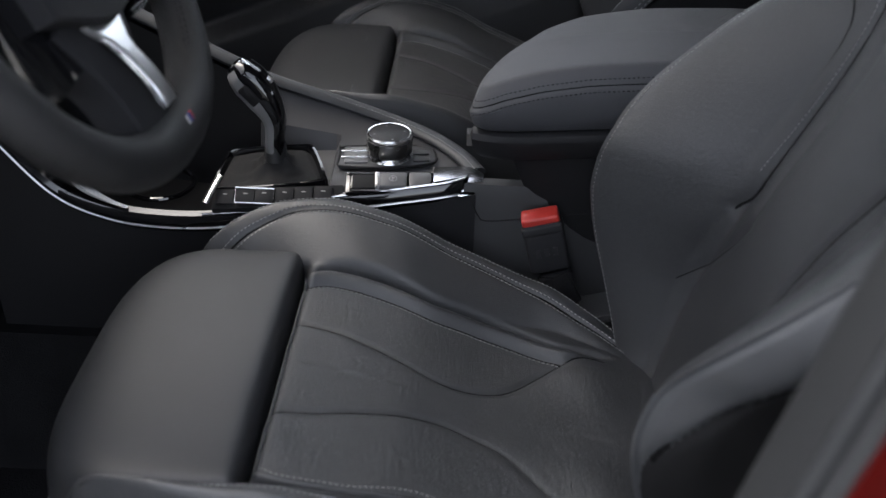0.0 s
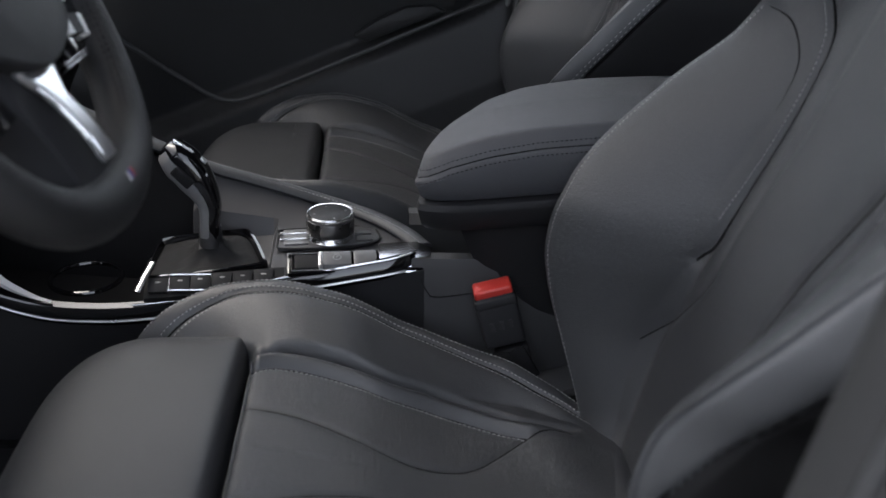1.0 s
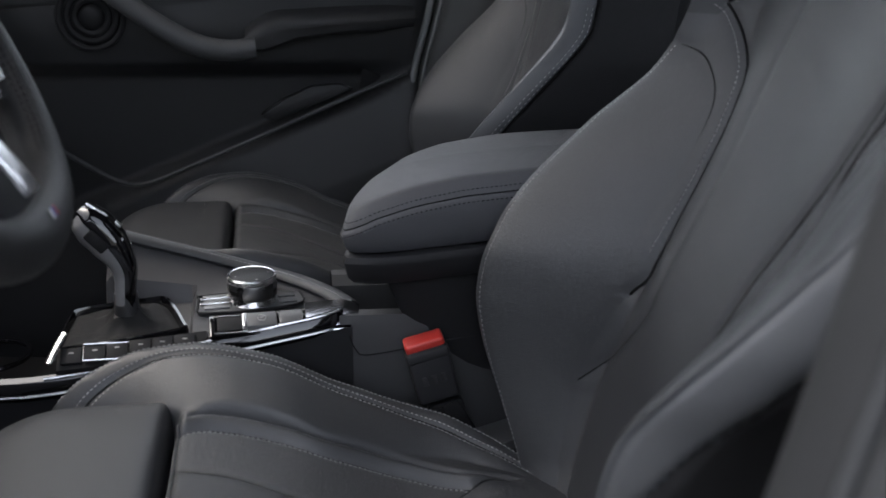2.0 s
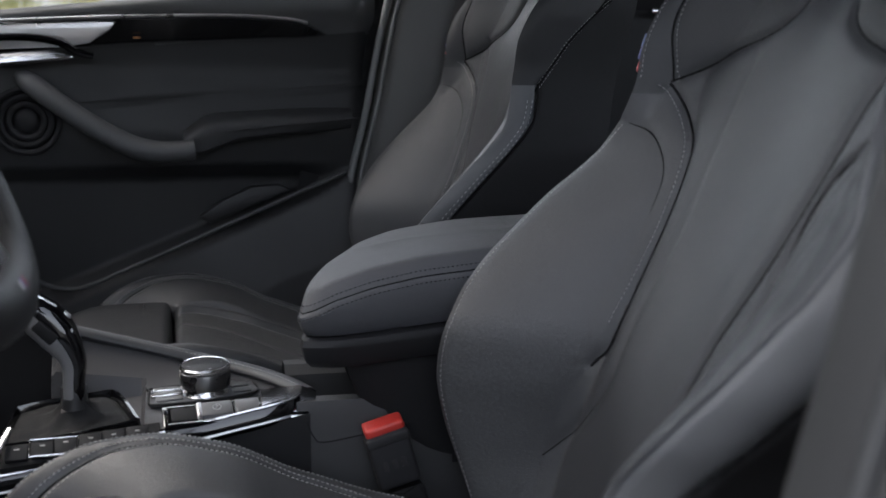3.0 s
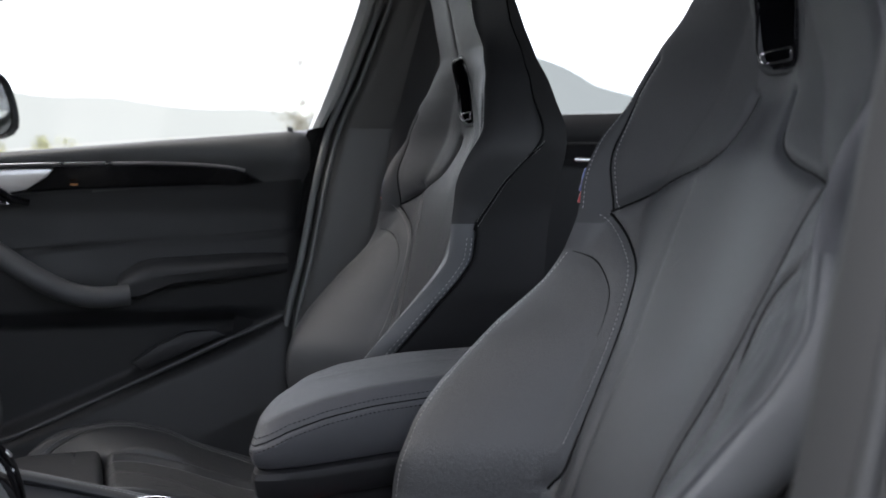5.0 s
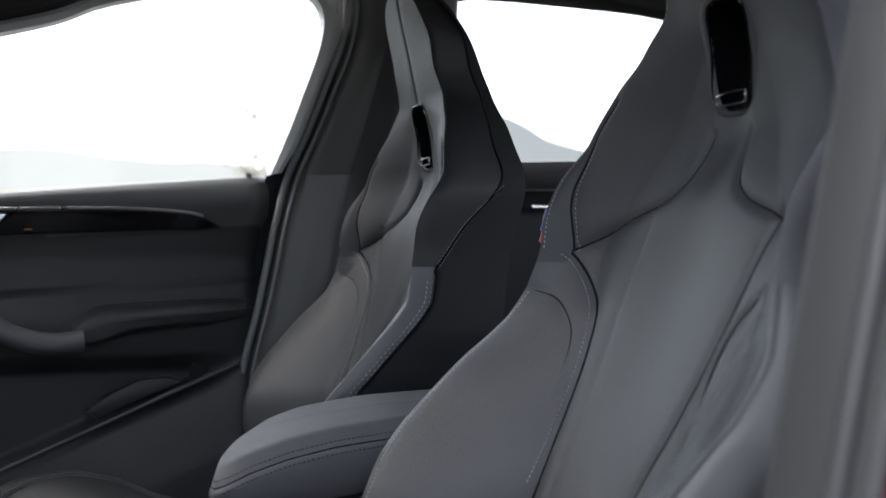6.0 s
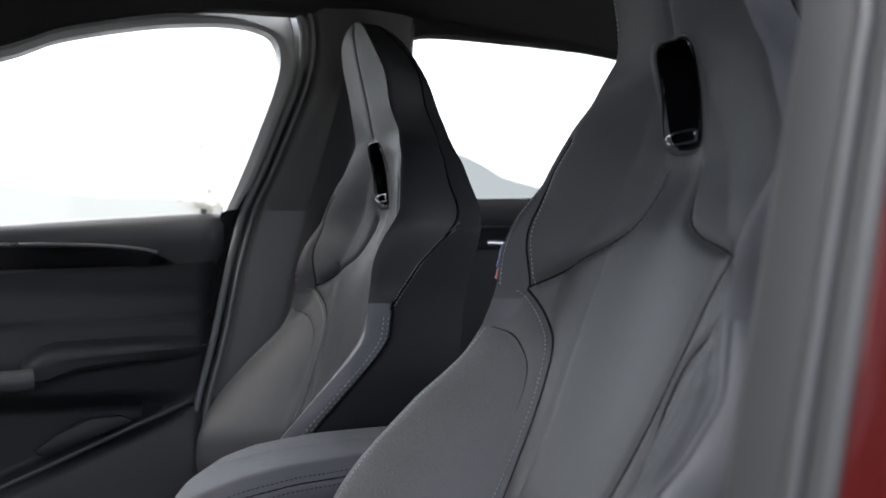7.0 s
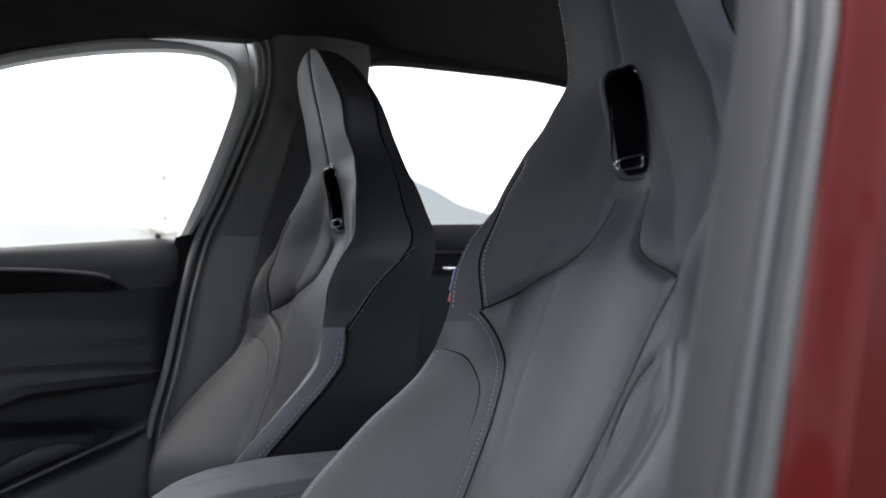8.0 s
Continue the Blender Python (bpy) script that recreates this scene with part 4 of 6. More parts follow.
    for r0, r1 in zip(rings[:-1], rings[1:]):
        for k in range(40):
            bm.faces.new((r0[k], r0[(k + 1) % 40], r1[(k + 1) % 40], r1[k]))
    bm.faces.new(rings[-1])
    lip = bmesh.new()
    edge = [[lip.verts.new(v.co) for v in ring] for ring in rings[:4]]
    for r0, r1 in zip(edge[:-1], edge[1:]):
        for k in range(40):
            lip.faces.new((r0[k], r0[(k + 1) % 40], r1[(k + 1) % 40], r1[k]))
    bmesh.ops.delete(bm, geom=[v for ring in rings[:3] for v in ring], context="VERTS")
    bmesh.ops.translate(lip, vec=(0, float(BACK_C(mid)), 0), verts=lip.verts)
    bmesh.ops.translate(bm, vec=(0, float(BACK_C(mid)), 0), verts=bm.verts)
    part("slot_lip", lip, LEATHER_HEAD, seat)
    slot = part("headrest_slot", bm, GLOSS, seat, "gloss black slot through the headrest")
    rim_line = [(float(back_front(y, z)) - 0.0012, y, z) for y, z in rim]
    under(part("slot_rim", sweep(leaned(rim_line), 0.0016, 8, closed=True, up=(1, 0, 0)), GLOSS, None), slot, "gloss black rim")
    xb = float(BACK_X(1.2)) + 0.006
    loop = [(xb - 0.004 + 0.004 * abs(math.sin(q)), 0.0215 * np.sign(math.cos(q)) * abs(math.cos(q)) ** 0.35, 1.2025 + 0.0055 * np.sign(math.sin(q)) * abs(math.sin(q)) ** 0.6) for q in np.linspace(0, 2 * math.pi, 48, endpoint=False)]
    under(part("slot_bracket", sweep(leaned(loop), 0.0012, 8, closed=True, up=(1, 0, 0)), CHROME, None), slot, "small chrome bracket")
    # fabric tag with three short stripes on the edge of the shoulder
    for k, (mat, z0) in enumerate(((BLUE_PRINT, 1.100), (NAVY_PRINT, 1.088), (RED_PRINT, 1.076))):
        under(part("tag_stripe", box((0.008, 0.004, 0.0125), (float(back_front(float(BACK_H(z0)), z0)) + 0.006 + UPRIGHT[0] * (1.2 - z0), float(BACK_H(z0) + BACK_C(z0)) + 0.0060, z0), 0.001, (0, 18, 0)), mat, None), seat, ("light blue", "dark blue", "red")[k] + " stripe of a fabric tag")
    lines = []
    for side in (1, -1):
        zz = np.linspace(0.585, 1.022, 200)
        if side > 0:
            yy = 0.968 * BACK_H(zz)
            lines.append(np.stack([back_front(yy, zz) - 0.0002, yy, zz], 1))
            rows = [np.stack([back_front(BACK_H(zz), zz) + off, BACK_H(zz) + strip_out(off, zz) + 0.0006, zz], 1) for off in (0.021, 0.028)]
            stitch_mesh("strip_stitching", [leaned(l) for l in rows], THREAD, seat, 0.0046, 0.0030, 0.0007, "pale grey twin seam stitching")
        c = SEAM_BOLSTER[6:] + np.array((0.006, 0.0))
        c = spline(c, 90)
        lines.append(np.stack([back_front(side * c[:, 0], c[:, 1]) - 0.0004, side * c[:, 0], c[:, 1]], 1))
        if side < 0:
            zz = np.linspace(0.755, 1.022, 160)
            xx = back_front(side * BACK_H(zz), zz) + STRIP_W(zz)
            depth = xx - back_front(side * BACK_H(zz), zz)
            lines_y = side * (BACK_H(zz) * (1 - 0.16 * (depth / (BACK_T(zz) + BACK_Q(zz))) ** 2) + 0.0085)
            under(part("seam", sweep(leaned(np.stack([xx, lines_y, zz], 1)), 0.0022, 6), CORD_AND_SEAM_SHADE, None), seat)
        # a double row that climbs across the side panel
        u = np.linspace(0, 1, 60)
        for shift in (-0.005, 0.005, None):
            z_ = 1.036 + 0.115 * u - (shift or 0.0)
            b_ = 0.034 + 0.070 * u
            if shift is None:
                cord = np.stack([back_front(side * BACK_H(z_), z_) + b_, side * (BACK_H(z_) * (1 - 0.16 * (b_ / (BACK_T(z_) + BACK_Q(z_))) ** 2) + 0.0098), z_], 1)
                under(part("seam", sweep(leaned(cord), 0.0014, 6), CORD_AND_SEAM_SHADE, None), seat)
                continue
            lines.append(np.stack([back_front(side * BACK_H(z_), z_) + b_, side * (BACK_H(z_) * (1 - 0.16 * (b_ / (BACK_T(z_) + BACK_Q(z_))) ** 2) + 0.0100), z_], 1))
        if side < 0:
            continue
        z_ = np.linspace(1.065, 1.45, 200)
        y_ = side * 0.985 * BACK_H(z_)
        lines.append(np.stack([back_front(y_, z_) - 0.0004, y_, z_], 1))
        c = spline(SEAM_WING + np.array((-0.005, 0.0)), 60)
        lines.append(np.stack([back_front(side * c[:, 0], c[:, 1]) - 0.0004, side * c[:, 0], c[:, 1]], 1))
    stitch_mesh("back_stitching", [leaned(l) for l in lines], THREAD, seat, thick=0.00045, label="pale grey seam stitching")
    # near-black tubes stand in for the shade inside seams and pleats
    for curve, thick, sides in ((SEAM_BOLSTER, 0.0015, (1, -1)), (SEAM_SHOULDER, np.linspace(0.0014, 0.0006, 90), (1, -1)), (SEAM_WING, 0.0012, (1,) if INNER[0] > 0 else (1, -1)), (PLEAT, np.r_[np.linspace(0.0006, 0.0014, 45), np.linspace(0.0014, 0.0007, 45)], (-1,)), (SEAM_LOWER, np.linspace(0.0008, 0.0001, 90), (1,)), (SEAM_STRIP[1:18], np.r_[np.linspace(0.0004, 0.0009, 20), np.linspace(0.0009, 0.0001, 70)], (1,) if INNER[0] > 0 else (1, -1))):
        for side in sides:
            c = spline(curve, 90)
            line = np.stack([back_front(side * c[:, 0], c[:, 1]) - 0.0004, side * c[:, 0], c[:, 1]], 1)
            under(part("seam", sweep(leaned(line), thick, 6), CORD_AND_SEAM_SHADE, None), seat)
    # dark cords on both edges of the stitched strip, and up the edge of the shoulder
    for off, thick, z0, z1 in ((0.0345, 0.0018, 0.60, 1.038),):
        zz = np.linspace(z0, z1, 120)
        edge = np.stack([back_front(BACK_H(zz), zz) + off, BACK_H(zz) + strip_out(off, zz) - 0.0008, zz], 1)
        under(part("seam", sweep(leaned(edge), thick, 6), CORD_AND_SEAM_SHADE, None), seat)
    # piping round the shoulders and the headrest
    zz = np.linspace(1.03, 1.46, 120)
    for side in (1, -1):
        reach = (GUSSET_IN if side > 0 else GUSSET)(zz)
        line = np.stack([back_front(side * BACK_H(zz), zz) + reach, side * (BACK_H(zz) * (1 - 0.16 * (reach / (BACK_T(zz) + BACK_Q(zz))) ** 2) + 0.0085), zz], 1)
        under(part("piping", sweep(leaned(line), np.interp(zz, (1.03, 1.20, 1.27, 1.46), (0.0024, 0.0020, 0.0012, 0.0010)), 6), CORD_AND_SEAM_SHADE, None), seat, "thin black piping")


CUSH_H = table([(-0.475, 0.196), (-0.455, 0.208), (-0.44, 0.214), (-0.41, 0.228), (-0.36, 0.250), (-0.31, 0.256), (-0.24, 0.250), (-0.17, 0.241), (-0.105, 0.226), (-0.05, 0.207), (0.042, 0.160), (0.08, 0.145)])
CUSH_C = table([(-0.475, 0.560), (-0.462, 0.640), (-0.44, 0.680), (-0.41, 0.702), (-0.36, 0.716), (-0.31, 0.719), (-0.24, 0.706), (-0.17, 0.674), (-0.105, 0.652), (-0.05, 0.637), (0.042, 0.592), (0.08, 0.575)])
CUSH_LIFT = table([(-0.475, 0.0), (-0.458, 0.036), (-0.44, 0.037), (-0.41, 0.030), (-0.36, 0.021), (-0.31, 0.016), (-0.26, 0.013), (-0.20, 0.012), (-0.14, 0.008), (-0.06, 0.0), (0.08, 0.0)])
CUSH_Z = table([(-0.475, 0.575), (-0.334, 0.585), (-0.327, 0.640), (-0.321, 0.672), (-0.313, 0.681), (-0.28, 0.677), (-0.208, 0.660), (-0.13, 0.632), (-0.061, 0.612), (0.0, 0.600), (0.08, 0.585)])
CUSH_ZB = table([(-0.475, 0.56), (-0.40, 0.640), (-0.335, 0.668), (-0.28, 0.676), (-0.208, 0.660), (-0.13, 0.632), (-0.061, 0.612), (0.0, 0.600), (0.08, 0.585)])
CUSH_I = table([(-0.475, 0.186), (-0.37, 0.183), (-0.335, 0.170), (-0.30, 0.158), (-0.2, 0.146), (-0.061, 0.158), (0.0, 0.14), (0.08, 0.12)])
CUSH_SEAM = spline([(-0.319, 0.126), (-0.29, 0.134), (-0.24, 0.130), (-0.19, 0.119), (-0.147, 0.119), (-0.10, 0.114), (-0.05, 0.100)], 40)
CUSH_PLEAT = spline([(-0.317, 0.063), (-0.275, 0.057), (-0.218, 0.040), (-0.173, 0.029), (-0.134, 0.034), (-0.106, 0.047), (-0.071, 0.08), (-0.04, 0.105), (-0.003, 0.115)], 44)
CUSH_CREST = spline([(-0.44, 0.192), (-0.36, 0.226), (-0.31, 0.231), (-0.24, 0.225), (-0.17, 0.216), (-0.105, 0.201), (-0.05, 0.182), (0.04, 0.138)], 40)


def door_side(y):
    """The bolster beside the door is narrower than the one beside the console."""
    y = np.asarray(y, float)
    return np.where(y < 0, -np.interp(-y, (0, 0.05, 0.126, 0.256), (0, 0.05, 0.139, 0.217)), y)


def cushion_top(x, y):
    """Height of the cushion; y as if both bolsters were equally wide."""
    x, y = np.asarray(x, float), np.asarray(y, float)
    a, h, i = np.abs(y), CUSH_H(x), CUSH_I(x)
    w = np.clip((a - i) / np.maximum(h - i, 0.006), 0, 1)
    base, crest = CUSH_Z(x), CUSH_C(x) + np.where(y < 0, CUSH_LIFT(x), 0)
    ease = np.clip(w / 0.12, 0, 1)
    base = base + (CUSH_ZB(x) - base) * ease * ease * (3 - 2 * ease)
    z = base + (crest - base) * np.where(w > 0, 1 - (1 - w) ** 1.7, 0)
    z = z - 0.008 * np.clip((w - 0.80) / 0.20, 0, 1) ** 2
    # a raised roll beside the seam, then a valley before the bolster
    s0 = np.interp(x, CUSH_SEAM[:, 0], CUSH_SEAM[:, 1])
    roll = np.clip((x + 0.335) / 0.02, 0, 1) * np.clip((0.01 - x) / 0.05, 0, 1)
    z = z + roll * (0.008 * np.exp(-(((a - s0 - 0.012) / 0.008) ** 2)) - 0.021 * np.exp(-(((a - s0 - 0.028) / 0.0050) ** 2)))
    # swelling at the rear corners, hollow where one sits
    z = z + 0.012 * np.exp(-(((x + 0.020) / 0.045) ** 2) - ((a - 0.085) / 0.05) ** 2)
    z = z - 0.008 * np.exp(-(((x + 0.13) / 0.08) ** 2) - (a / 0.10) ** 2)
    p = np.stack([x.ravel(), a.ravel()], 1)
    sunk = np.zeros(len(p))
    for curve, deep, wide in ((CUSH_SEAM, 0.9, 0.9), (CUSH_PLEAT, 0.55, 1.1), (CUSH_CREST, 0.55, 0.4)):
        d = near_curve(p, curve)
        sunk = np.maximum(sunk, deep * (0.0040 * np.exp(-d / (0.011 * wide)) + 0.0036 * np.exp(-((d / 0.0026) ** 2))))
    rough = 0.0012 * np.array([noise.noise(Vector((px * 26, py * 14, 1.0 if py > 0 else 4.0))) for px, py in zip(x.ravel(), y.ravel())])
    return z - sunk.reshape(x.shape) + rough.reshape(x.shape)


def build_cushion(seat):
    xs = np.concatenate([np.arange(-0.475, -0.345, 0.005), np.arange(-0.345, -0.300, 0.0022), np.arange(-0.300, 0.081, 0.0036)])
    s = np.linspace(-1, 1, 221)
    X, S = np.meshgrid(xs, s, indexing="ij")
    Y = S * CUSH_H(X)
    Zt = cushion_top(X, Y)
    top = np.stack([X, door_side(Y) + 0.010, Zt], -1)
    xc = 0.25 * (X[:-1, :-1] + X[1:, :-1] + X[:-1, 1:] + X[1:, 1:])
    yc = 0.25 * (Y[:-1, :-1] + Y[1:, :-1] + Y[:-1, 1:] + Y[1:, 1:])
    order = np.argsort(CUSH_SEAM[:, 0])
    seam = np.interp(xc, CUSH_SEAM[order, 0], CUSH_SEAM[order, 1], left=0.17)
    panel = np.where(np.abs(yc) < seam, 0, np.where(yc > 0, 1, 2))
    split_grid(top, panel, seat, {0: ("cushion_insert", LEATHER_WORN, "creased grey leather centre panel"), 1: ("cushion_bolster", LEATHER, ""), 2: ("cushion_bolster", LEATHER, "")})
    for side in (1, -1):
        rows = []
        for x in xs[::3]:
            h, z = float(CUSH_H(x)), float(cushion_top(np.array([x]), np.array([side * float(CUSH_H(x))]))[0])
            rows.append([(x, 0.010 + float(door_side(side * h)) + side * (0.012 * math.sin(min(1, k / 3) * math.pi / 2)), z - (z - 0.47) * (k / 8) ** 1.4) for k in range(9)])
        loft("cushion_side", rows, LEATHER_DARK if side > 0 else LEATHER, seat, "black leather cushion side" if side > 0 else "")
    lines = []
    for side in (1, -1):
        for curve, off in ((CUSH_CREST, 0.0180), (CUSH_CREST, 0.0042), (CUSH_CREST, -0.0042), (CUSH_SEAM, -0.005))[0 if side > 0 else 2 :]:
            c = spline(curve + np.array((0.0, off)), 160)
            y = side * c[:, 1]
            lines.append(np.stack([c[:, 0], door_side(y) + 0.010, cushion_top(c[:, 0], y) + 0.0004], 1))
    # shade in the cushion's seams and pleats, drawn as thin dark tubes
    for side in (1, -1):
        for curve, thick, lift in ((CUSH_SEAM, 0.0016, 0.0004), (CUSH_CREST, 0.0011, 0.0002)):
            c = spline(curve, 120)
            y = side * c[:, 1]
            under(part("cushion_seam", sweep(np.stack([c[:, 0], door_side(y) + 0.010, cushion_top(c[:, 0], y) + lift], 1), thick, 6), CORD_AND_SEAM_SHADE, None), seat)
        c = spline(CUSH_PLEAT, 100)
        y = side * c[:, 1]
        under(part("cushion_pleat_shade", sweep(np.stack([c[:, 0], door_side(y) + 0.010, cushion_top(c[:, 0], y) + 0.0001], 1), 0.0009, 6), CORD_AND_SEAM_SHADE, None), seat)
    stitch_mesh("cushion_stitching", lines, THREAD, seat, thick=0.0006, label="pale grey seam stitching")
    # corded front edge of the centre panel
    y = np.linspace(-0.128, 0.136, 60)
    x = np.full(60, -0.3185)
    bead = np.stack([x - 0.001, door_side(y) + 0.010, cushion_top(x, y) + 0.0012], 1)
    under(part("front_piping", sweep(bead, 0.0014, 8), LEATHER_SMOOTH, None), seat, "thin leather piping")
    # extending thigh support ahead of the cushion
    n, m = 61, 61
    a = np.sin(np.linspace(-1, 1, n) * math.pi / 2)
    b = np.sin(np.linspace(-1, 1, m) * math.pi / 2)
    A, B = np.meshgrid(a, b, indexing="ij")
    front = -0.532 + 0.055 * np.abs(B) ** 4.0
    Xt = front + (-0.327 - front) * (A + 1) / 2
    Yt = 0.033 + 0.191 * B * (1 - 0.08 * np.clip(-A, 0, 1) ** 3)
    round_off = (1 - np.abs(A) ** np.where(A > 0, 26, 7)) ** 0.40 * (1 - np.abs(B) ** np.where(B < 0, 40, 11)) ** 0.40
    Zt = 0.605 + 0.086 * round_off - 0.030 * np.clip(-A, 0, 1) ** 2.2 - 0.004 * np.abs(B) ** 3
    low = np.stack([Xt, Yt, Zt], -1)
    support = under(mesh_object("thigh_support", low.reshape(-1, 3), grid_faces(n, m), LEATHER_PAD), seat, "smooth leather thigh support pad")
    edge = [(x, y, z + 0.006) for x, y, z in low[1, 4:-4]]
    under(part("support_piping", sweep(edge, 0.0012, 6), THREAD, None), support, "thin grey piping")
    rim = np.concatenate([low[0, :], low[1:, -1], low[-1, ::-1], low[::-1, 0]])
    rows = [rim, rim * np.array((1, 1, 0)) + np.array((0.0, 0, 0.575)), rim * np.array((0.9, 0.9, 0)) + np.array((-0.04, 0, 0.555))]
    under(loft("support_base", rows, PLASTIC_DEEP), support)
    # base and runners
    under(part("seat_base", box((0.46, 0.40, 0.12), (-0.20, 0.0, 0.50), 0.02), PLASTIC_DEEP, None), seat, "black plastic seat base")
    for side in (1, -1):
        under(part("seat_rail", box((0.52, 0.04, 0.09), (-0.18, side * 0.17, 0.40), 0.006), DARK_METAL, None), seat, "dark metal runner")
    # the squab's lower roll, closing the gap to the backrest
    roll = [(0.035, y, 0.562) for y in np.linspace(-0.138, 0.138, 25)]
    under(part("lower_roll", sweep(roll, [0.030 + 0.006 * math.cos(y * 8) for y in np.linspace(-0.138, 0.138, 25)], 16), LEATHER_SMOOTH, None), seat)


def settle(ob, base):
    """Moves the pivot of a finished thing to its base."""
    ob.location = base
    for child in ob.children:
        child.matrix_parent_inverse = Matrix.Translation(-Vector(base))


driver_seat = thing("driver_seat", "grey leather with painted shade sports seat with integrated headrest and pale stitching", "car seat", "front seats")
build_backrest(driver_seat)
build_cushion(driver_seat)
settle(driver_seat, (-0.18, 0.0, 0.355))
UPRIGHT[0], INNER[0] = math.tan(radians(6.0)), -1
passenger_seat = thing("passenger_seat", "grey leather with painted shade sports seat beside the passenger door and armrest", "car seat", "front seats")
build_backrest(passenger_seat)
build_cushion(passenger_seat)
settle(passenger_seat, (-0.18, 0.0, 0.355))
passenger_seat.location = (-0.18 - 0.0135, 0.7365, 0.355)
for piece in passenger_seat.children:
    # its squab stands a little further back and lower than the driver's
    if piece.name.startswith(("cushion", "thigh", "seat_", "lower")):
        piece.location = (0.050, 0.0, -0.012)


# ---- centre console ----
console = thing("centre_console", "dark grey centre console with gloss black and chrome trim", "car console")
SWEEP = [(-0.735, 0.289, 0.83), (-0.687, 0.289, 0.762), (-0.634, 0.288, 0.700), (-0.572, 0.287, 0.672), (-0.506, 0.286, 0.665), (-0.438, 0.286, 0.669), (-0.371, 0.286, 0.681), (-0.304, 0.288, 0.697), (-0.239, 0.290, 0.708), (-0.17, 0.298, 0.718), (-0.146, 0.318, 0.722)]
RIM = [(-0.72, 0.50, 0.90), (-0.60, 0.470, 0.858), (-0.461, 0.448, 0.800), (-0.407, 0.445, 0.776), (-0.322, 0.443, 0.750), (-0.251, 0.432, 0.731), (-0.20, 0.402, 0.724), (-0.165, 0.362, 0.721), (-0.146, 0.325, 0.720)]
sweep_line, rim_line = spline(SWEEP, 90), spline(RIM, 90)


def along(curve, x):
    o = np.argsort(curve[:, 0])
    return np.array([x, np.interp(x, curve[o, 0], curve[o, 1]), np.interp(x, curve[o, 0], curve[o, 2])])


# deck between the driver's edge and the padded rim

def lever_plane(x, y):
    """Height of the tilted surround of the gear lever, higher on the passenger's side."""
    return 0.707 + 0.08 * (x + 0.36) + 0.19 * (y - 0.303)


rows = []
for x in np.concatenate([np.linspace(-0.410, -0.17, 44), np.linspace(-0.165, -0.148, 6)]):
    a, b = along(sweep_line, x), along(rim_line, x)
    y0, y1 = a[1] + 0.004, b[1] - 0.004
    row = []
    for k, u in enumerate(np.linspace(0, 1, 18)):
        y = y0 + (y1 - y0) * u
        crown = 0.711 + 0.012 * max(0.0, (-0.30 - x) / 0.17)
        z = a[2] + 0.004 + (crown - a[2] - 0.004) * min(1.0, u / 0.14) ** 0.7
        z = max(z, 0) if u < 0.5 else z + (b[2] - 0.004 - crown) * ((u - 0.5) / 0.5) ** 1.7
        if x < -0.318 and y < 0.40:
            z = min(z, lever_plane(x, y) - 0.022)
        row.append((x, y, z))
    rows.append(row)
rows = [[(x - 0.010, y, 0.632) for x, y, z in rows[0]], [(x - 0.005, y, z - 0.006) for x, y, z in rows[0]]] + rows
loft("deck", rows, DECK_PLASTIC, console, "dark grey soft console deck")
# dark cubby with two ring holders ahead of the lever
rows = []
for x in np.linspace(-0.70, -0.412, 16):
    a, b = along(sweep_line, x), along(rim_line, x)
    rows.append([(x, a[1] + 0.005, a[2] + 0.003), (x, a[1] + 0.014, a[2] - 0.002), (x, a[1] + 0.020, 0.630), (x, 0.5 * (a[1] + b[1]), 0.622), (x, b[1] - 0.02, 0.630), (x, b[1] - 0.010, b[2] - 0.01)])
loft("cubby", rows, PLASTIC_DEEP, console, "black open cubby")
for x0, r0 in ((-0.535, 0.040),):
    part("cup_ring", sweep([(x0 + r0 * math.cos(q), 0.360 + r0 * math.sin(q), 0.668) for q in np.linspace(0, 2 * math.pi, 40, endpoint=False)], 0.003, 8, closed=True), GLOSS, console, "gloss black cup holder ring")
# padded rim on the passenger's side, with two rows of stitching
part("padded_rim", sweep(rim_line, 0.0118, 18, flat=0.55), LEATHER_PAD, console, "padded grey rim with stitching")
stitch_mesh("rim_stitching", [[(x + dx, y + dy, z + 0.0060) for x, y, z in rim_line[10:]] for dx, dy in ((-0.001, -0.0045), (0.001, 0.0035))], THREAD, console, thick=0.00045, label="pale grey stitching")
# flank down to the floor on both sides
rows = []
for x, y, z in sweep_line:
    level = float(np.clip((x + 0.26) / 0.10, 0, 1))
    rows.append([(x, (min(y, 0.288) + out) * (1 - level) + 0.2905 * level, zz) for out, zz in ((0.006, z - 0.012), (0.004, z - 0.05), (-0.002, z - 0.12), (0.0, 0.40))])
loft("driver_flank", rows, PLASTIC, console, "black console flank")
rows = [[(x, y + 0.010, z - 0.004), (x, y + 0.020, z - 0.05), (x, y + 0.018, z - 0.15), (x, y + 0.018, 0.40)] for x, y, z in rim_line]
loft("passenger_flank", rows, PLASTIC, console, "black console flank")
# gloss band with a thin bright line, sweeping up to the dashboard
rows = []
for i, (x, y, z) in enumerate(sweep_line):
    rows.append([(x, y + 0.006, z + 0.006), (x, y - 0.003, z + 0.004), (x, y - 0.007, z - 0.003), (x, y - 0.007, z - 0.011), (x, y - 0.003, z - 0.017), (x, y + 0.006, z - 0.018)])
loft("gloss_band", rows, GLOSS, console, "gloss black sweeping trim band")
part("bright_line", sweep([(x, y - 0.0072, z - 0.010) for x, y, z in sweep_line], 0.0016, 6), SILVER, console, "thin silver trim line")
part("bright_line", sweep([(x, y - 0.001, z + 0.0055) for x, y, z in sweep_line[45:]], 0.0014, 6), CHROME, console, "thin chrome trim line")
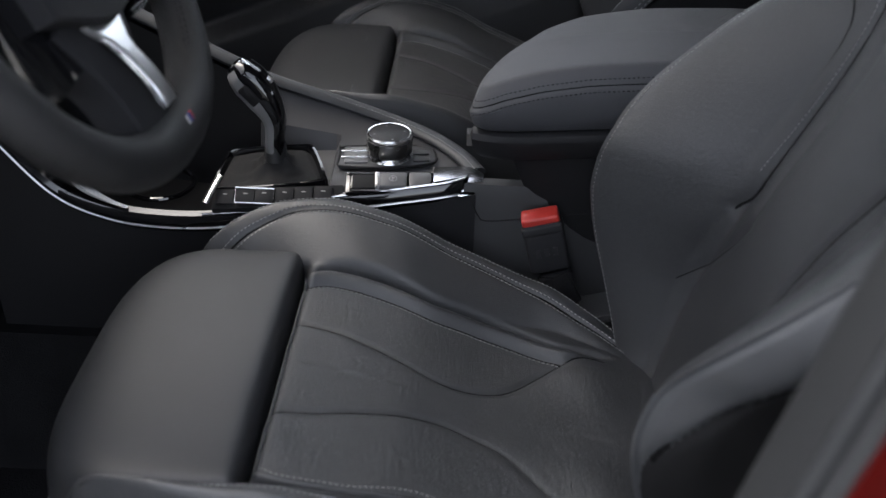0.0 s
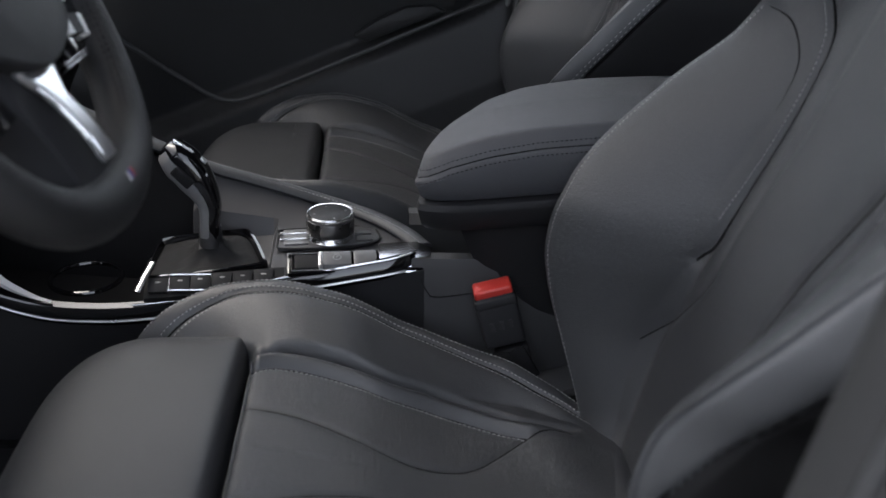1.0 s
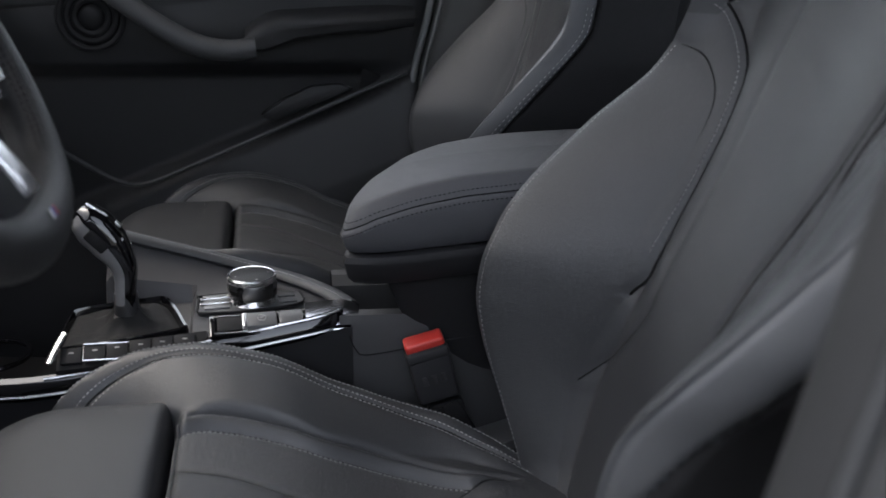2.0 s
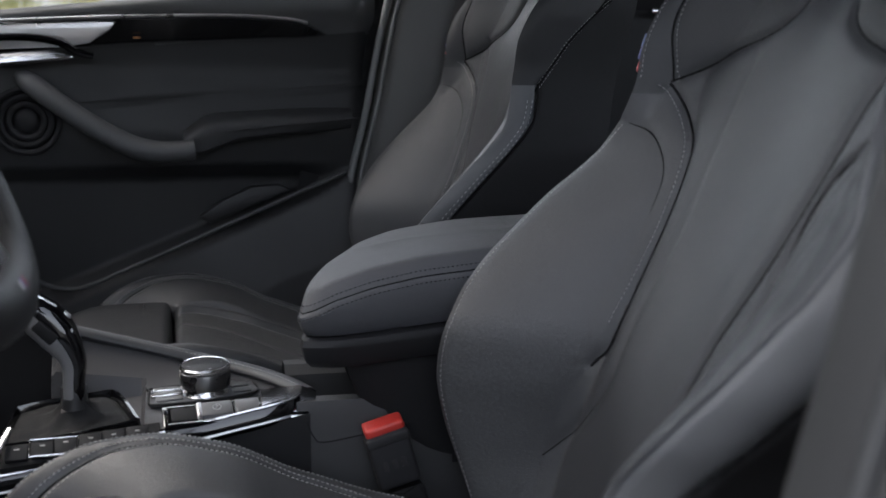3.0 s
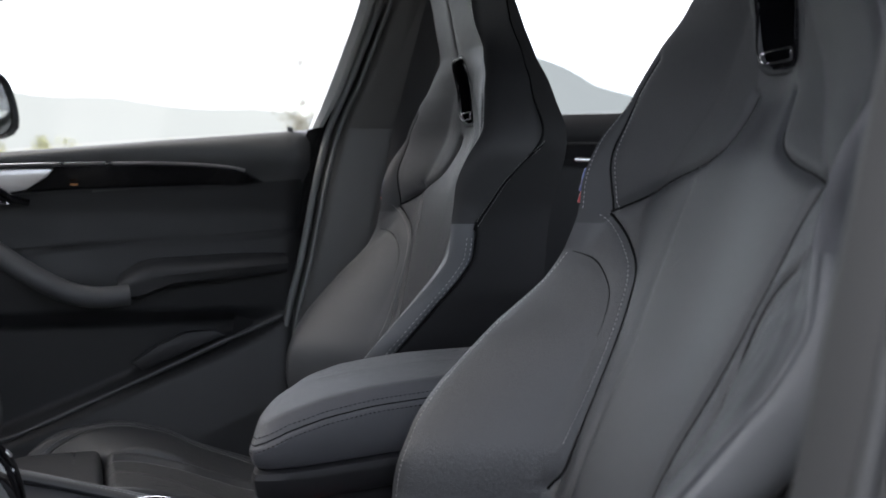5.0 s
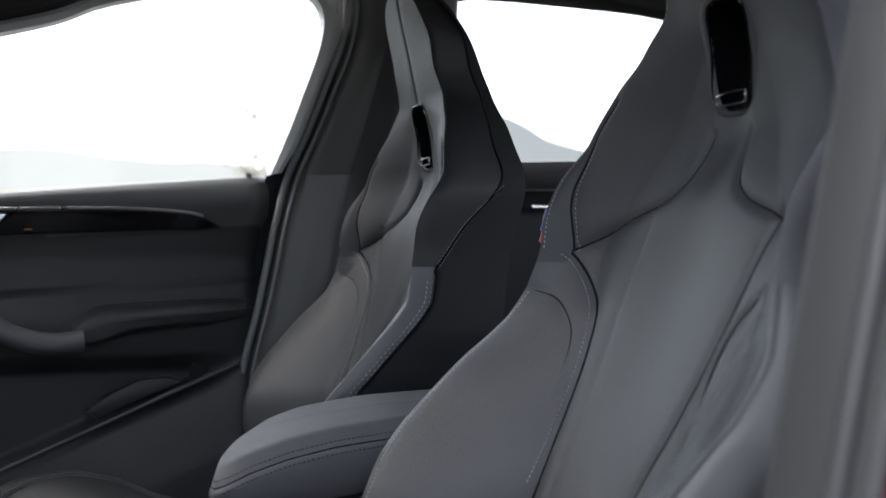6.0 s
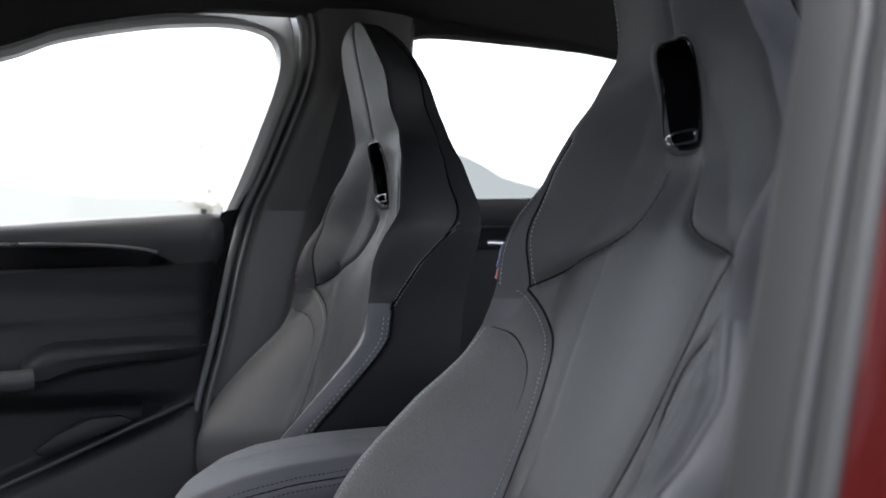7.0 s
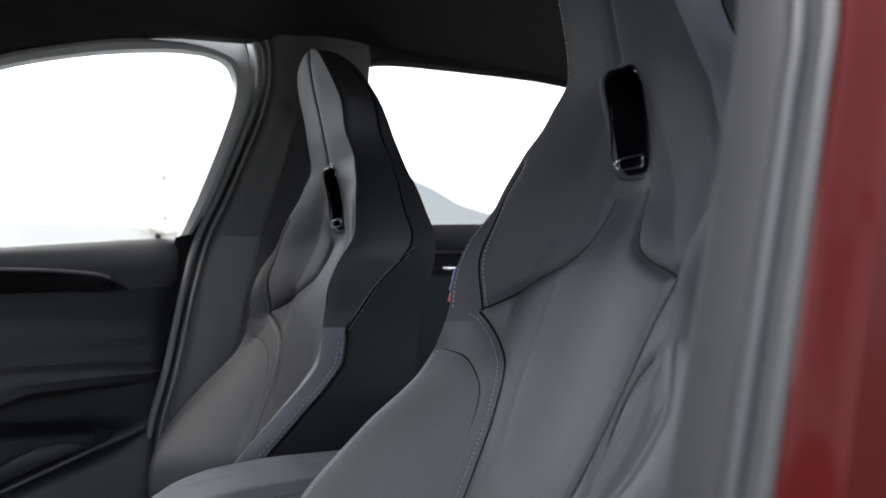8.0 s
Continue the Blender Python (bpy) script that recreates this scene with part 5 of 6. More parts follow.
blade_top = spline([(-0.632, 0.728), (-0.620, 0.733), (-0.598, 0.706), (-0.570, 0.686), (-0.552, 0.678)], 20)
blade_low = spline([(-0.630, 0.724), (-0.617, 0.712), (-0.600, 0.695), (-0.572, 0.682), (-0.552, 0.677)], 20)
loft("chrome_blade", [[(x0, 0.286, z0), (0.5 * (x0 + x1), 0.281, 0.5 * (z0 + z1)), (x1, 0.283, z1), (x1, 0.290, z1 - 0.001)] for (x0, z0), (x1, z1) in zip(blade_top, blade_low)], SATIN, console, "polished metal blade")

# black gloss surround with the gear lever's boot
plate = [(-0.458, 0.300), (-0.450, 0.362), (-0.440, 0.374), (-0.362, 0.379), (-0.344, 0.373), (-0.322, 0.318), (-0.326, 0.308), (-0.40, 0.300)]
frame_line = spline(plate + plate[:1], 61)[:-1]


def lever_ring(scale, z):
    return [(-0.395 + (x + 0.395) * scale, 0.348 + (y - 0.348) * scale, z - 0.7205 + lever_plane(x, y)) for x, y in frame_line]


loft("lever_frame", [lever_ring(1.0, 0.7105), lever_ring(0.99, 0.7200), lever_ring(0.94, 0.7205), lever_ring(0.91, 0.7170), lever_ring(0.88, 0.7080)], GLOSS, console, "gloss black frame round the gear lever", closed=True)
rows = []
inner = [(-0.395 + (x + 0.395) * 0.89, 0.348 + (y - 0.348) * 0.87) for x, y in spline(plate + plate[:1], 33)[:-1]]
for u, lift in ((0.0, 0.713), (0.25, 0.717), (0.5, 0.715), (0.72, 0.718), (0.88, 0.725), (1.0, 0.733)):
    row = []
    for k, (x, y) in enumerate(inner):
        s = 1 - u * 0.80
        row.append((-0.387 + (x + 0.387) * s, 0.347 + (y - 0.347) * s, lift - 0.7205 + lever_plane(x, y) + 0.0014 * math.sin(k * 1.7) * math.sin(u * 3.1)))
    rows.append(row)
lever_boot = loft("lever_boot", rows, LEATHER_DARK, console, "black leather gear lever boot", closed=True)
lever_boot.data.set_sharp_from_angle(angle=math.pi)
part("chrome_bar", sweep(spline([(-0.457, 0.274, 0.6935), (-0.451, 0.290, 0.704), (-0.4445, 0.305, 0.7135)], 12), 0.0045, 10, flat=0.5), CHROME, console, "chrome end bar")
# row of small switches on the slope that faces the driver
SLOPE = 38


def on_row(x, off=0.0):
    u = (x + 0.445) / 0.12
    return pose(x, 0.2905, 0.6915 + 0.010 * u, SLOPE) @ pose(0, 0, off)


def row_piece(name, size, x, off, mat, label="", bevel=0.0012, at_y=0.0):
    bm = box(size, (0, at_y, 0), bevel)
    bmesh.ops.transform(bm, matrix=on_row(x, off), verts=bm.verts)
    return part(name, bm, mat, console, label)


strip_rows = []
for x in np.linspace(-0.452, -0.300, 20):
    m_ = on_row(x)
    strip_rows.append([m_ @ Vector((0, y, z)) for y, z in ((-0.016, -0.006), (-0.0135, -0.001), (0.0115, -0.001), (0.013, -0.006))])
loft("switch_strip", [[tuple(p) for p in r] for r in strip_rows], PLASTIC_DEEP, console, "black switch strip")
for k, x in enumerate((-0.437, -0.413, -0.391, -0.367, -0.345, -0.322)):
    row_piece("switch", (0.0210, 0.0175, 0.005), x, 0.001, PLASTIC, "small dark switch")
    row_piece("switch_mark", (0.005, 0.0012, 0.0004), x, 0.0037, WHITE_PRINT, "", 0, 0.003)
w = 0.045
ring = [on_row(-0.402) @ Vector(p) for p in ((-w / 2, -0.0093, 0.0036), (w / 2, -0.0093, 0.0036), (w / 2, 0.0093, 0.0036), (-w / 2, 0.0093, 0.0036))]
part("switch_rim", sweep(np.array([tuple(p) for p in ring]), 0.0011, 6, closed=True), CHROME, console, "chrome rim of a rocker switch")
# parking brake and hold switches in a gloss tray
m = pose(-0.222, 0.303, 0.716, 18, 0, 4)


def on_tray(bm):
    bmesh.ops.transform(bm, matrix=m, verts=bm.verts)
    return bm


def tipped(bm):
    bmesh.ops.transform(bm, matrix=pose(0, -0.002, 0.003, 33), verts=bm.verts)
    return bm


part("switch_tray", on_tray(box((0.150, 0.034, 0.006), (0, 0, -0.003), 0.002)), GLOSS, console, "gloss black switch tray")
part("tray_recess", on_tray(box((0.030, 0.022, 0.003), (-0.052, 0, 0.0005), 0.002)), PLASTIC_DEEP, console)
part("brake_switch", on_tray(box((0.034, 0.023, 0.008), (-0.021, 0, 0.002), 0.003)), SWITCH_GREY, console, "grey parking brake switch")
part("switch_edge", on_tray(box((0.006, 0.023, 0.0085), (-0.038, 0, 0.002), 0.002)), SILVER, console, "silver switch edge")
part("hold_switch", on_tray(box((0.026, 0.023, 0.008), (0.011, 0, 0.002), 0.003)), SWITCH_GREY, console, "grey hold switch")
ring = [(-0.020 + 0.0042 * math.cos(q), 0.0042 * math.sin(q), 0.0062) for q in np.linspace(0, 2 * math.pi, 20, endpoint=False)]
part("brake_symbol", on_tray(sweep(ring, 0.0005, 6, closed=True)), WHITE_PRINT, console, "white ring symbol")
letter = bpy.data.curves.new("brake_letter", "FONT")
letter.body, letter.size, letter.align_x, letter.align_y, letter.extrude = "P", 0.0065, "CENTER", "CENTER", 0.0001
letter.materials.append(WHITE_PRINT)
mark = new("brake_letter", letter)
mark.matrix_world = m @ pose(-0.020, 0, 0.0063)
mark.parent = console
part("tray_frame", on_tray(sweep(np.array([(-0.070, -0.0135, 0.001), (0.03, -0.0135, 0.001), (0.03, 0.0135, 0.001), (-0.070, 0.0135, 0.001)]), 0.0011, 6, closed=True)), CHROME, console, "thin chrome frame")
part("chrome_end", on_tray(tipped(slab([(0.026, -0.014), (0.060, -0.018), (0.082, -0.013), (0.085, 0.010), (0.068, 0.018), (0.026, 0.017)], 0.0035, "z", 0.0005, 0.0012))), CHROME, console, "polished chrome end plate")

# cubby under the armrest and tunnel tail
rows = []
for x in np.linspace(-0.16, 0.45, 24):
    top = 0.716 - 0.004 * math.sin(x * 9)
    rows.append([(x, 0.291, 0.40), (x, 0.291, 0.60), (x, 0.292, top - 0.012), (x, 0.298, top), (x, 0.312, top + 0.001), (x, 0.325, top - 0.008), (x, 0.335, 0.62), (x, 0.400, 0.62), (x, 0.410, top - 0.008), (x, 0.424, top + 0.001), (x, 0.444, top), (x, 0.452, top - 0.012), (x, 0.455, 0.40)])
loft("tunnel_tail", rows, DOOR_GREY, console, "dark grey tail of the console")
part("joint_line", sweep(spline([(-0.150, 0.2905, 0.700), (-0.142, 0.2905, 0.682), (-0.125, 0.2905, 0.676), (-0.03, 0.2905, 0.690), (0.02, 0.2905, 0.694)], 30), 0.0008, 6), PLASTIC_DEEP, console)
part("seat_rail_cover", box((0.056, 0.050, 0.012), (0.012, 0.268, 0.576), 0.003, (0, -16, 0)), DOOR_PAD, console, "grey plastic runner cover")

# rotary controller
controller = thing("rotary_controller", "round dark metal rotary control knob with chrome rings", "control knob")
KX, KY, KZ = -0.252, 0.366, 0.7135


def turned(profile, n=48, at=(KX, KY), cap=False):
    bm = bmesh.new()
    rings = []
    for r, z in profile:
        rings.append([bm.verts.new((at[0] + r * math.cos(2 * math.pi * k / n), at[1] + r * math.sin(2 * math.pi * k / n), z)) for k in range(n)])
    for r0, r1 in zip(rings[:-1], rings[1:]):
        for k in range(n):
            bm.faces.new((r0[k], r0[(k + 1) % n], r1[(k + 1) % n], r1[k]))
    if cap:
        bm.faces.new(rings[-1])
    return bm


part("lower_ring", turned([(0.0272, KZ), (0.0270, KZ + 0.0015), (0.0255, KZ + 0.0035), (0.0230, KZ + 0.0065), (0.0226, KZ + 0.0090)]), CHROME, controller, "chrome lower ring")
part("knob_wall", turned([(0.0225, KZ + 0.0088), (0.0255, KZ + 0.0095), (0.0275, KZ + 0.0115), (0.0278, KZ + 0.025), (0.0268, KZ + 0.028)]), KNOB_METAL, controller, "dark knurled metal wall")
part("upper_ring", turned([(0.0268, KZ + 0.027), (0.0280, KZ + 0.029), (0.0278, KZ + 0.0325), (0.0262, KZ + 0.0345), (0.0245, KZ + 0.0342)]), CHROME, controller, "chrome upper ring")
part("touch_pad", turned([(0.0250, KZ + 0.0330), (0.0240, KZ + 0.0336), (0.002, KZ + 0.0338)], cap=True), PLASTIC_GREY, controller, "dark grey touch pad")
for q in (0.3, 1.87, 3.44, 5.01):
    part("pad_mark", box((0.0022, 0.0012, 0.0003), (KX + 0.0185 * math.cos(q), KY + 0.0185 * math.sin(q), KZ + 0.0340), 0), WHITE_PRINT, controller, "small pale mark")
tilt = pose(KX, KY, KZ - 0.001, 0, 0, 6)
part("key_plate", slab([(-0.062, -0.020), (-0.058, -0.026), (0.0, -0.030), (0.044, -0.022), (0.056, -0.010), (0.054, 0.018), (0.046, 0.026), (-0.05, 0.026), (-0.056, 0.020)], 0.004, "z", 0.0, 0.0012), DECK_PLASTIC, controller, "grey key plate").matrix_world = tilt
rim_of_keys = spline([(-0.062, -0.020, 0.0036), (-0.054, -0.0265, 0.0036), (0.0, -0.030, 0.0036), (0.044, -0.022, 0.0036), (0.056, -0.010, 0.0036), (0.054, 0.018, 0.0036), (0.046, 0.026, 0.0036), (-0.05, 0.026, 0.0036), (-0.058, 0.016, 0.0036), (-0.062, -0.020, 0.0036)], 60)[:-1]
part("key_groove", sweep(rim_of_keys, 0.0014, 6, closed=True), PLASTIC_DEEP, controller, "black groove round the keys").matrix_world = tilt
for y0 in (-0.014, 0.002, 0.016):
    part("key", box((0.028, 0.011, 0.003), (-0.040, y0, 0.0045), 0.001), SWITCH_GREY, controller, "small dark grey key").matrix_world = tilt
for y0 in (-0.006, 0.0095):
    part("key_bar", box((0.034, 0.0032, 0.003), (-0.041, y0, 0.0055), 0.0009), CHROME, controller, "chrome bar between keys").matrix_world = tilt
for y0 in (-0.010, 0.008):
    part("key", box((0.020, 0.014, 0.003), (0.038, y0, 0.0045), 0.001), DOOR_GREY, controller, "small dark grey key").matrix_world = tilt
settle(controller, (KX, KY, KZ))

# gear selector
selector = thing("gear_selector", "gloss black gear selector with silver edges", "gear lever")
spine = spline([(-0.386, 0.347, 0.725), (-0.385, 0.347, 0.745), (-0.384, 0.348, 0.765), (-0.390, 0.349, 0.783), (-0.402, 0.351, 0.802), (-0.417, 0.353, 0.819), (-0.428, 0.355, 0.832)], 40)
half_x = np.interp(np.linspace(0, 1, 40), [0, 0.2, 0.4, 0.6, 0.8, 0.95, 1.0], [0.011, 0.0110, 0.0135, 0.019, 0.0205, 0.0155, 0.007])
half_y = np.interp(np.linspace(0, 1, 40), [0, 0.3, 0.6, 0.9, 1.0], [0.012, 0.013, 0.018, 0.0185, 0.010])


def lever_rows(fx, fy):
    rows = []
    for i, p in enumerate(spine):
        d = spine[min(i + 1, 39)] - spine[max(i - 1, 0)]
        d = d / np.linalg.norm(d)
        across = np.array((0.0, 1.0, 0.0))
        out = np.cross(across, d)
        row = []
        for k in range(20):
            q = 2 * math.pi * k / 20
            cx, cy = math.cos(q), math.sin(q)
            row.append(p + out * (half_x[i] * fx * np.sign(cx) * abs(cx) ** 0.7) + across * half_y[i] * fy * np.sign(cy) * abs(cy) ** 0.7)
        rows.append(row)
    return rows


loft("handle", lever_rows(1.0, 1.0), GLOSS, selector, "gloss black handle", closed=True, caps=True)
# satin flank down the driver's side, and a slimmer one on the far side
flank = [row[8:16] for row in lever_rows(1.05, 1.06)]
loft("silver_flank", flank[1:-1], LEVER_SILVER, selector, "satin silver flank")
loft("silver_flank", [row[2:5] for row in lever_rows(1.04, 1.05)[4:-3]], LEVER_SILVER, selector, "satin silver flank")
part("release_button", box((0.013, 0.005, 0.026), (-0.4085, 0.3318, 0.803), 0.0022, (0, -42, 0)), PLASTIC_DEEP, selector, "black release button")
part("park_button", box((0.020, 0.009, 0.004), (-0.411, 0.350, 0.8335), 0.0015, (0, 38, 0)), CHROME, selector, "chrome park button")
part("shift_marks", box((0.008, 0.010, 0.002), (-0.388, 0.352, 0.816), 0.0005, (0, 42, 0)), SILVER, selector, "small silver shift marks")
part("lever_collar", sweep([(-0.386, 0.347, 0.716), (-0.386, 0.347, 0.740)], [0.0135, 0.0125], 16), DARK_METAL, selector, "dark metal collar")
settle(selector, (-0.386, 0.347, 0.72))

# armrest
armrest = thing("armrest_box", "grey imitation leather centre armrest with double stitching", "armrest")


def arm_outline(grow=0.0):
    pts = [(0.36, 0.268 - grow), (0.20, 0.268 - grow), (0.05, 0.268 - grow), (-0.10, 0.269 - grow), (-0.145 - grow, 0.274 - grow), (-0.157 - grow, 0.288), (-0.153 - grow, 0.312), (-0.138 - grow, 0.345), (-0.112 - grow, 0.385), (-0.078 - grow, 0.418), (-0.035, 0.444 + grow), (0.02, 0.460 + grow), (0.09, 0.467 + grow), (0.20, 0.467 + grow), (0.36, 0.467 + grow)]
    return spline(pts, 90)


def arm_top(x):
    return float(np.interp(x, [-0.165, -0.15, -0.12, -0.08, -0.03, 0.05, 0.15, 0.36], [0.833, 0.842, 0.856, 0.868, 0.877, 0.884, 0.887, 0.887]))


def arm_low(x):
    return float(np.interp(x, [-0.165, -0.10, 0.0, 0.36], [0.796, 0.798, 0.806, 0.825]))


ring = arm_outline()
rows = []
# flat top, a chamfer down to the sewn band, then a side that tucks in below
LID = [(0.020, None), (0.010, 1.0), (0.005, 0.88), (0.0018, 0.66), (0.0, 0.44), (0.0, 0.0275), (0.0008, 0.0235), (0.0018, 0.0218), (0.0042, 0.0200), (0.0034, 0.0188), (0.0040, 0.0172), (0.0120, 0.0040), (0.0135, 0.0022), (0.0158, 0.0009), (0.019, 0.0003), (0.03, 0.0), (0.06, -0.0008), (0.0985, -0.001), (0.2, -0.0012)]


def on_lid(x, y, inset, drop):
    toward = np.array((np.clip(x, -0.07, 0.36) - x, MID - y))
    reach = np.linalg.norm(toward)
    s = min(inset, reach * 0.999) / max(reach, 1e-6)
    xx, yy = x + toward[0] * s, y + toward[1] * s
    if drop is None:
        z = arm_low(x) + 0.002
    elif drop >= 0.4:
        z = arm_low(x) + (1 - drop) * 1.4 * (arm_top(x) - arm_low(x)) * 0.62
    else:
        z = arm_top(xx) - drop
    return (xx, yy, z)


rows = [[on_lid(x, y, inset, drop) for x, y in ring] for inset, drop in LID]
loft("armrest_lid", rows, LEATHER_ARM, armrest, "padded grey lid")
lines = [[on_lid(x, y, inset - 0.0003, drop) for x, y in ring[:60]] for inset, drop in ((0.0064, 0.0135), (0.0004, 0.0255))]
stitch_mesh("lid_stitching", lines, LEATHER_DARK, armrest, thick=0.0007, label="dark grey double stitching")
part("lid_seam", sweep([on_lid(x, y, 0.0040, 0.0195) for x, y in ring], 0.0008, 6), CORD_AND_SEAM_SHADE, armrest)
rows = []
low_ring = arm_outline(-0.006)
for z_off, grow in ((-0.002, -0.012), (-0.003, 0.000), (-0.0045, 0.0025), (-0.0105, 0.0045), (-0.0125, 0.0040), (-0.028, 0.0005), (-0.036, -0.006), (-0.038, -0.02)):
    rows.append([(x + (-grow if x < -0.1 else 0), y + (-grow if y < MID else grow), arm_low(x) + z_off) for x, y in low_ring])
loft("armrest_tray", rows, PLASTIC_GREY, armrest, "black plastic tray under the lid")
rows = [[(x * 1.0 + (0.035 if x < 0 else 0), y + (0.012 if y < MID else -0.012), 0.775) for x, y in low_ring], [(x + (0.10 if x < 0 else 0), y + (0.018 if y < MID else -0.018), 0.62) for x, y in low_ring]]
loft("armrest_stem", rows, PLASTIC_DEEP, armrest, "black box under the armrest")
settle(armrest, (0.15, MID, 0.62))

# belt buckle beside the driver's seat
buckle = thing("belt_buckle", "black seat belt buckle with red release button", "belt buckle")
lean = pose(-0.061, 0.262, 0.656, 0, -15, 0) @ pose(0, 0, 0, -8, 0, 0)


def on_buckle(bm):
    bmesh.ops.transform(bm, matrix=lean, verts=bm.verts)
    return bm


part("buckle_body", on_buckle(box((0.046, 0.026, 0.062), (0, 0, 0.009), 0.005, segments=3)), PLASTIC, buckle, "black buckle body")
part("buckle_lower", on_buckle(box((0.040, 0.024, 0.050), (0.004, 0.002, -0.052), 0.006, segments=3)), PLASTIC_DEEP, buckle)
part("red_button", on_buckle(box((0.043, 0.023, 0.012), (0, -0.001, 0.0440), 0.0035, (14, 0, 0), 3)), RED_BUTTON, buckle, "red release button")
for x0, turn_ in ((-0.011, 14), (0.013, -16)):
    part("belt_sleeve", on_buckle(box((0.021, 0.008, 0.040), (x0, -0.011, -0.047), 0.0025, (0, turn_, 0))), CARPET, buckle, "black cloth sleeve")
part("buckle_lip", on_buckle(box((0.0475, 0.0275, 0.012), (0, 0, 0.031), 0.003, segments=3)), PLASTIC_GREY, buckle, "raised black rim")
part("buckle_stalk", on_buckle(sweep([(0.006, 0.002, -0.07), (0.012, 0.004, -0.13)], 0.010, 10, flat=0.6)), PLASTIC_DEEP, buckle)
for k in range(3):
    part("raised_mark", on_buckle(box((0.005, 0.0008, 0.010), (-0.010 + 0.010 * k, -0.0133, 0.004), 0.0002)), PLASTIC_GREY, buckle, "faint raised mark")
settle(buckle, (-0.05, 0.262, 0.55))

# steering wheel
wheel = thing("steering_wheel", "black leather sports steering wheel with silver spoke trim", "steering wheel")
TILT = radians(28)
W_UP, W_SIDE, W_OUT = np.array((-math.sin(TILT), 0, math.cos(TILT))), np.array((0.0, 1.0, 0.0)), np.array((math.cos(TILT), 0, math.sin(TILT)))
W_C = np.array((-0.467, 0.0, 1.062))


def on_wheel(y, z, out=0.0):
    return W_C + W_SIDE * y + W_UP * z + W_OUT * out


rim_pts, rim_r = [], []
for q in np.linspace(0, 2 * math.pi, 96, endpoint=False):
    flat = 1 - 0.035 * math.exp(-(((q - math.pi) / 0.5) ** 2))
    rim_pts.append(on_wheel(0.169 * math.sin(q), 0.169 * math.cos(q) * flat))
    rim_r.append(0.0195 + 0.002 * math.exp(-(((q - math.pi) / 0.7) ** 2)))
part("wheel_rim", sweep(rim_pts, rim_r, 18, closed=True, up=tuple(W_OUT)), LEATHER_RIM, wheel, "black leather rim")
seam = [on_wheel(0.151 * math.sin(q), 0.151 * math.cos(q), 0.010) for q in np.linspace(1.35, 2.55, 60)]
stitch_mesh("rim_lacing", [seam, [p + np.array((0.004, 0.0, 0.002)) for p in seam]], LEATHER_DARK, wheel, 0.004, 0.002, 0.0009, "black lacing inside the rim")
blade = [(-0.0422, -0.0525), (-0.0244, -0.0577), (-0.004, -0.0580), (0.0192, -0.0573), (0.006, -0.0625), (-0.0005, -0.0700), (-0.0042, -0.0865), (-0.0035, -0.1074), (-0.0045, -0.1250), (-0.0052, -0.1342), (-0.0170, -0.1342), (-0.0284, -0.1325), (-0.0260, -0.1200), (-0.0249, -0.1077), (-0.0265, -0.0847), (-0.0310, -0.0690)]
blade = spline(blade + blade[:1], 40)[:-1]


def wheel_plate(name, outline, low, high, mat, label="", inset=0.003):
    cy, cz = np.mean(outline, axis=0)
    rows = []
    for out, s in ((low, 1.0), (high - 0.002, 1.0), (high, 0.94)):
        rows.append([on_wheel(cy + (y - cy) * s, cz + (z - cz) * (1 - (1 - s) * 0.4), out) for y, z in outline])
    return loft(name, rows, mat, wheel, label, closed=True, caps=True)




def crown(z):
    """How far the spoke stands out, swelling towards its foot."""
    u = np.clip(-z - 0.055, 0.0, 0.09)
    return 0.012 + 0.25 * u - 1.18 * u * u


cy, cz = np.mean(blade, axis=0)
rows = []
for sink, k in ((0.005, 1.0), (0.0012, 1.0), (0.0, 0.95), (-0.0004, 0.7), (-0.0005, 0.4), (-0.0005, 0.05)):
    rows.append([on_wheel(cy + (y - cy) * k, cz + (z - cz) * (1 - (1 - k) * (0.5 if k > 0.9 else 1.0)), crown(cz + (z - cz) * k) - sink) for y, z in blade])
spoke_trim = loft("spoke_trim", rows, SPOKE_METAL, wheel, "brushed silver spoke trim", closed=True)
spoke_trim.data.set_sharp_from_angle(angle=radians(60))
part("blade_edge", sweep([on_wheel(y, z, crown(z) - 0.002) for y, z in spline([(-0.033, -0.068), (-0.0275, -0.0847), (-0.0260, -0.1077), (-0.0272, -0.120), (-0.0294, -0.1325)], 20)], 0.0014, 8), CHROME, wheel, "thin chrome edge")
lower_spoke = spline([(-0.075, -0.045), (-0.02, -0.02), (0.044, -0.040), (0.019, -0.090), (0.021, -0.120), (0.028, -0.155), (-0.045, -0.155), (-0.055, -0.10), (-0.075, -0.045)], 40)[:-1]
wheel_plate("lower_spoke", lower_spoke, -0.022, 0.008, PLASTIC, "black lower spoke")
hub = spline([(-0.085, -0.035), (-0.07, 0.045), (0.0, 0.065), (0.07, 0.045), (0.085, -0.035), (0.0, -0.062), (-0.085, -0.035)], 40)[:-1]
wheel_plate("hub", hub, -0.03, 0.022, PLASTIC, "black hub cover")
for side in (-1, 1):
    wheel_plate("side_spoke", [(side * y, z) for y, z in ((0.06, 0.030), (0.155, 0.020), (0.158, -0.050), (0.105, -0.078), (0.045, -0.076))], -0.024, 0.004, GLOSS, "gloss black side spoke")
wheel_plate("spoke_key", [(0.064, -0.034), (0.100, -0.040), (0.096, -0.058), (0.066, -0.053)], 0.0, 0.011, SATIN, "small silver spoke key")
wheel_plate("spoke_key", [(0.101, -0.041), (0.122, -0.046), (0.116, -0.062), (0.099, -0.058)], 0.0, 0.010, PLASTIC_GREY, "small grey spoke key")
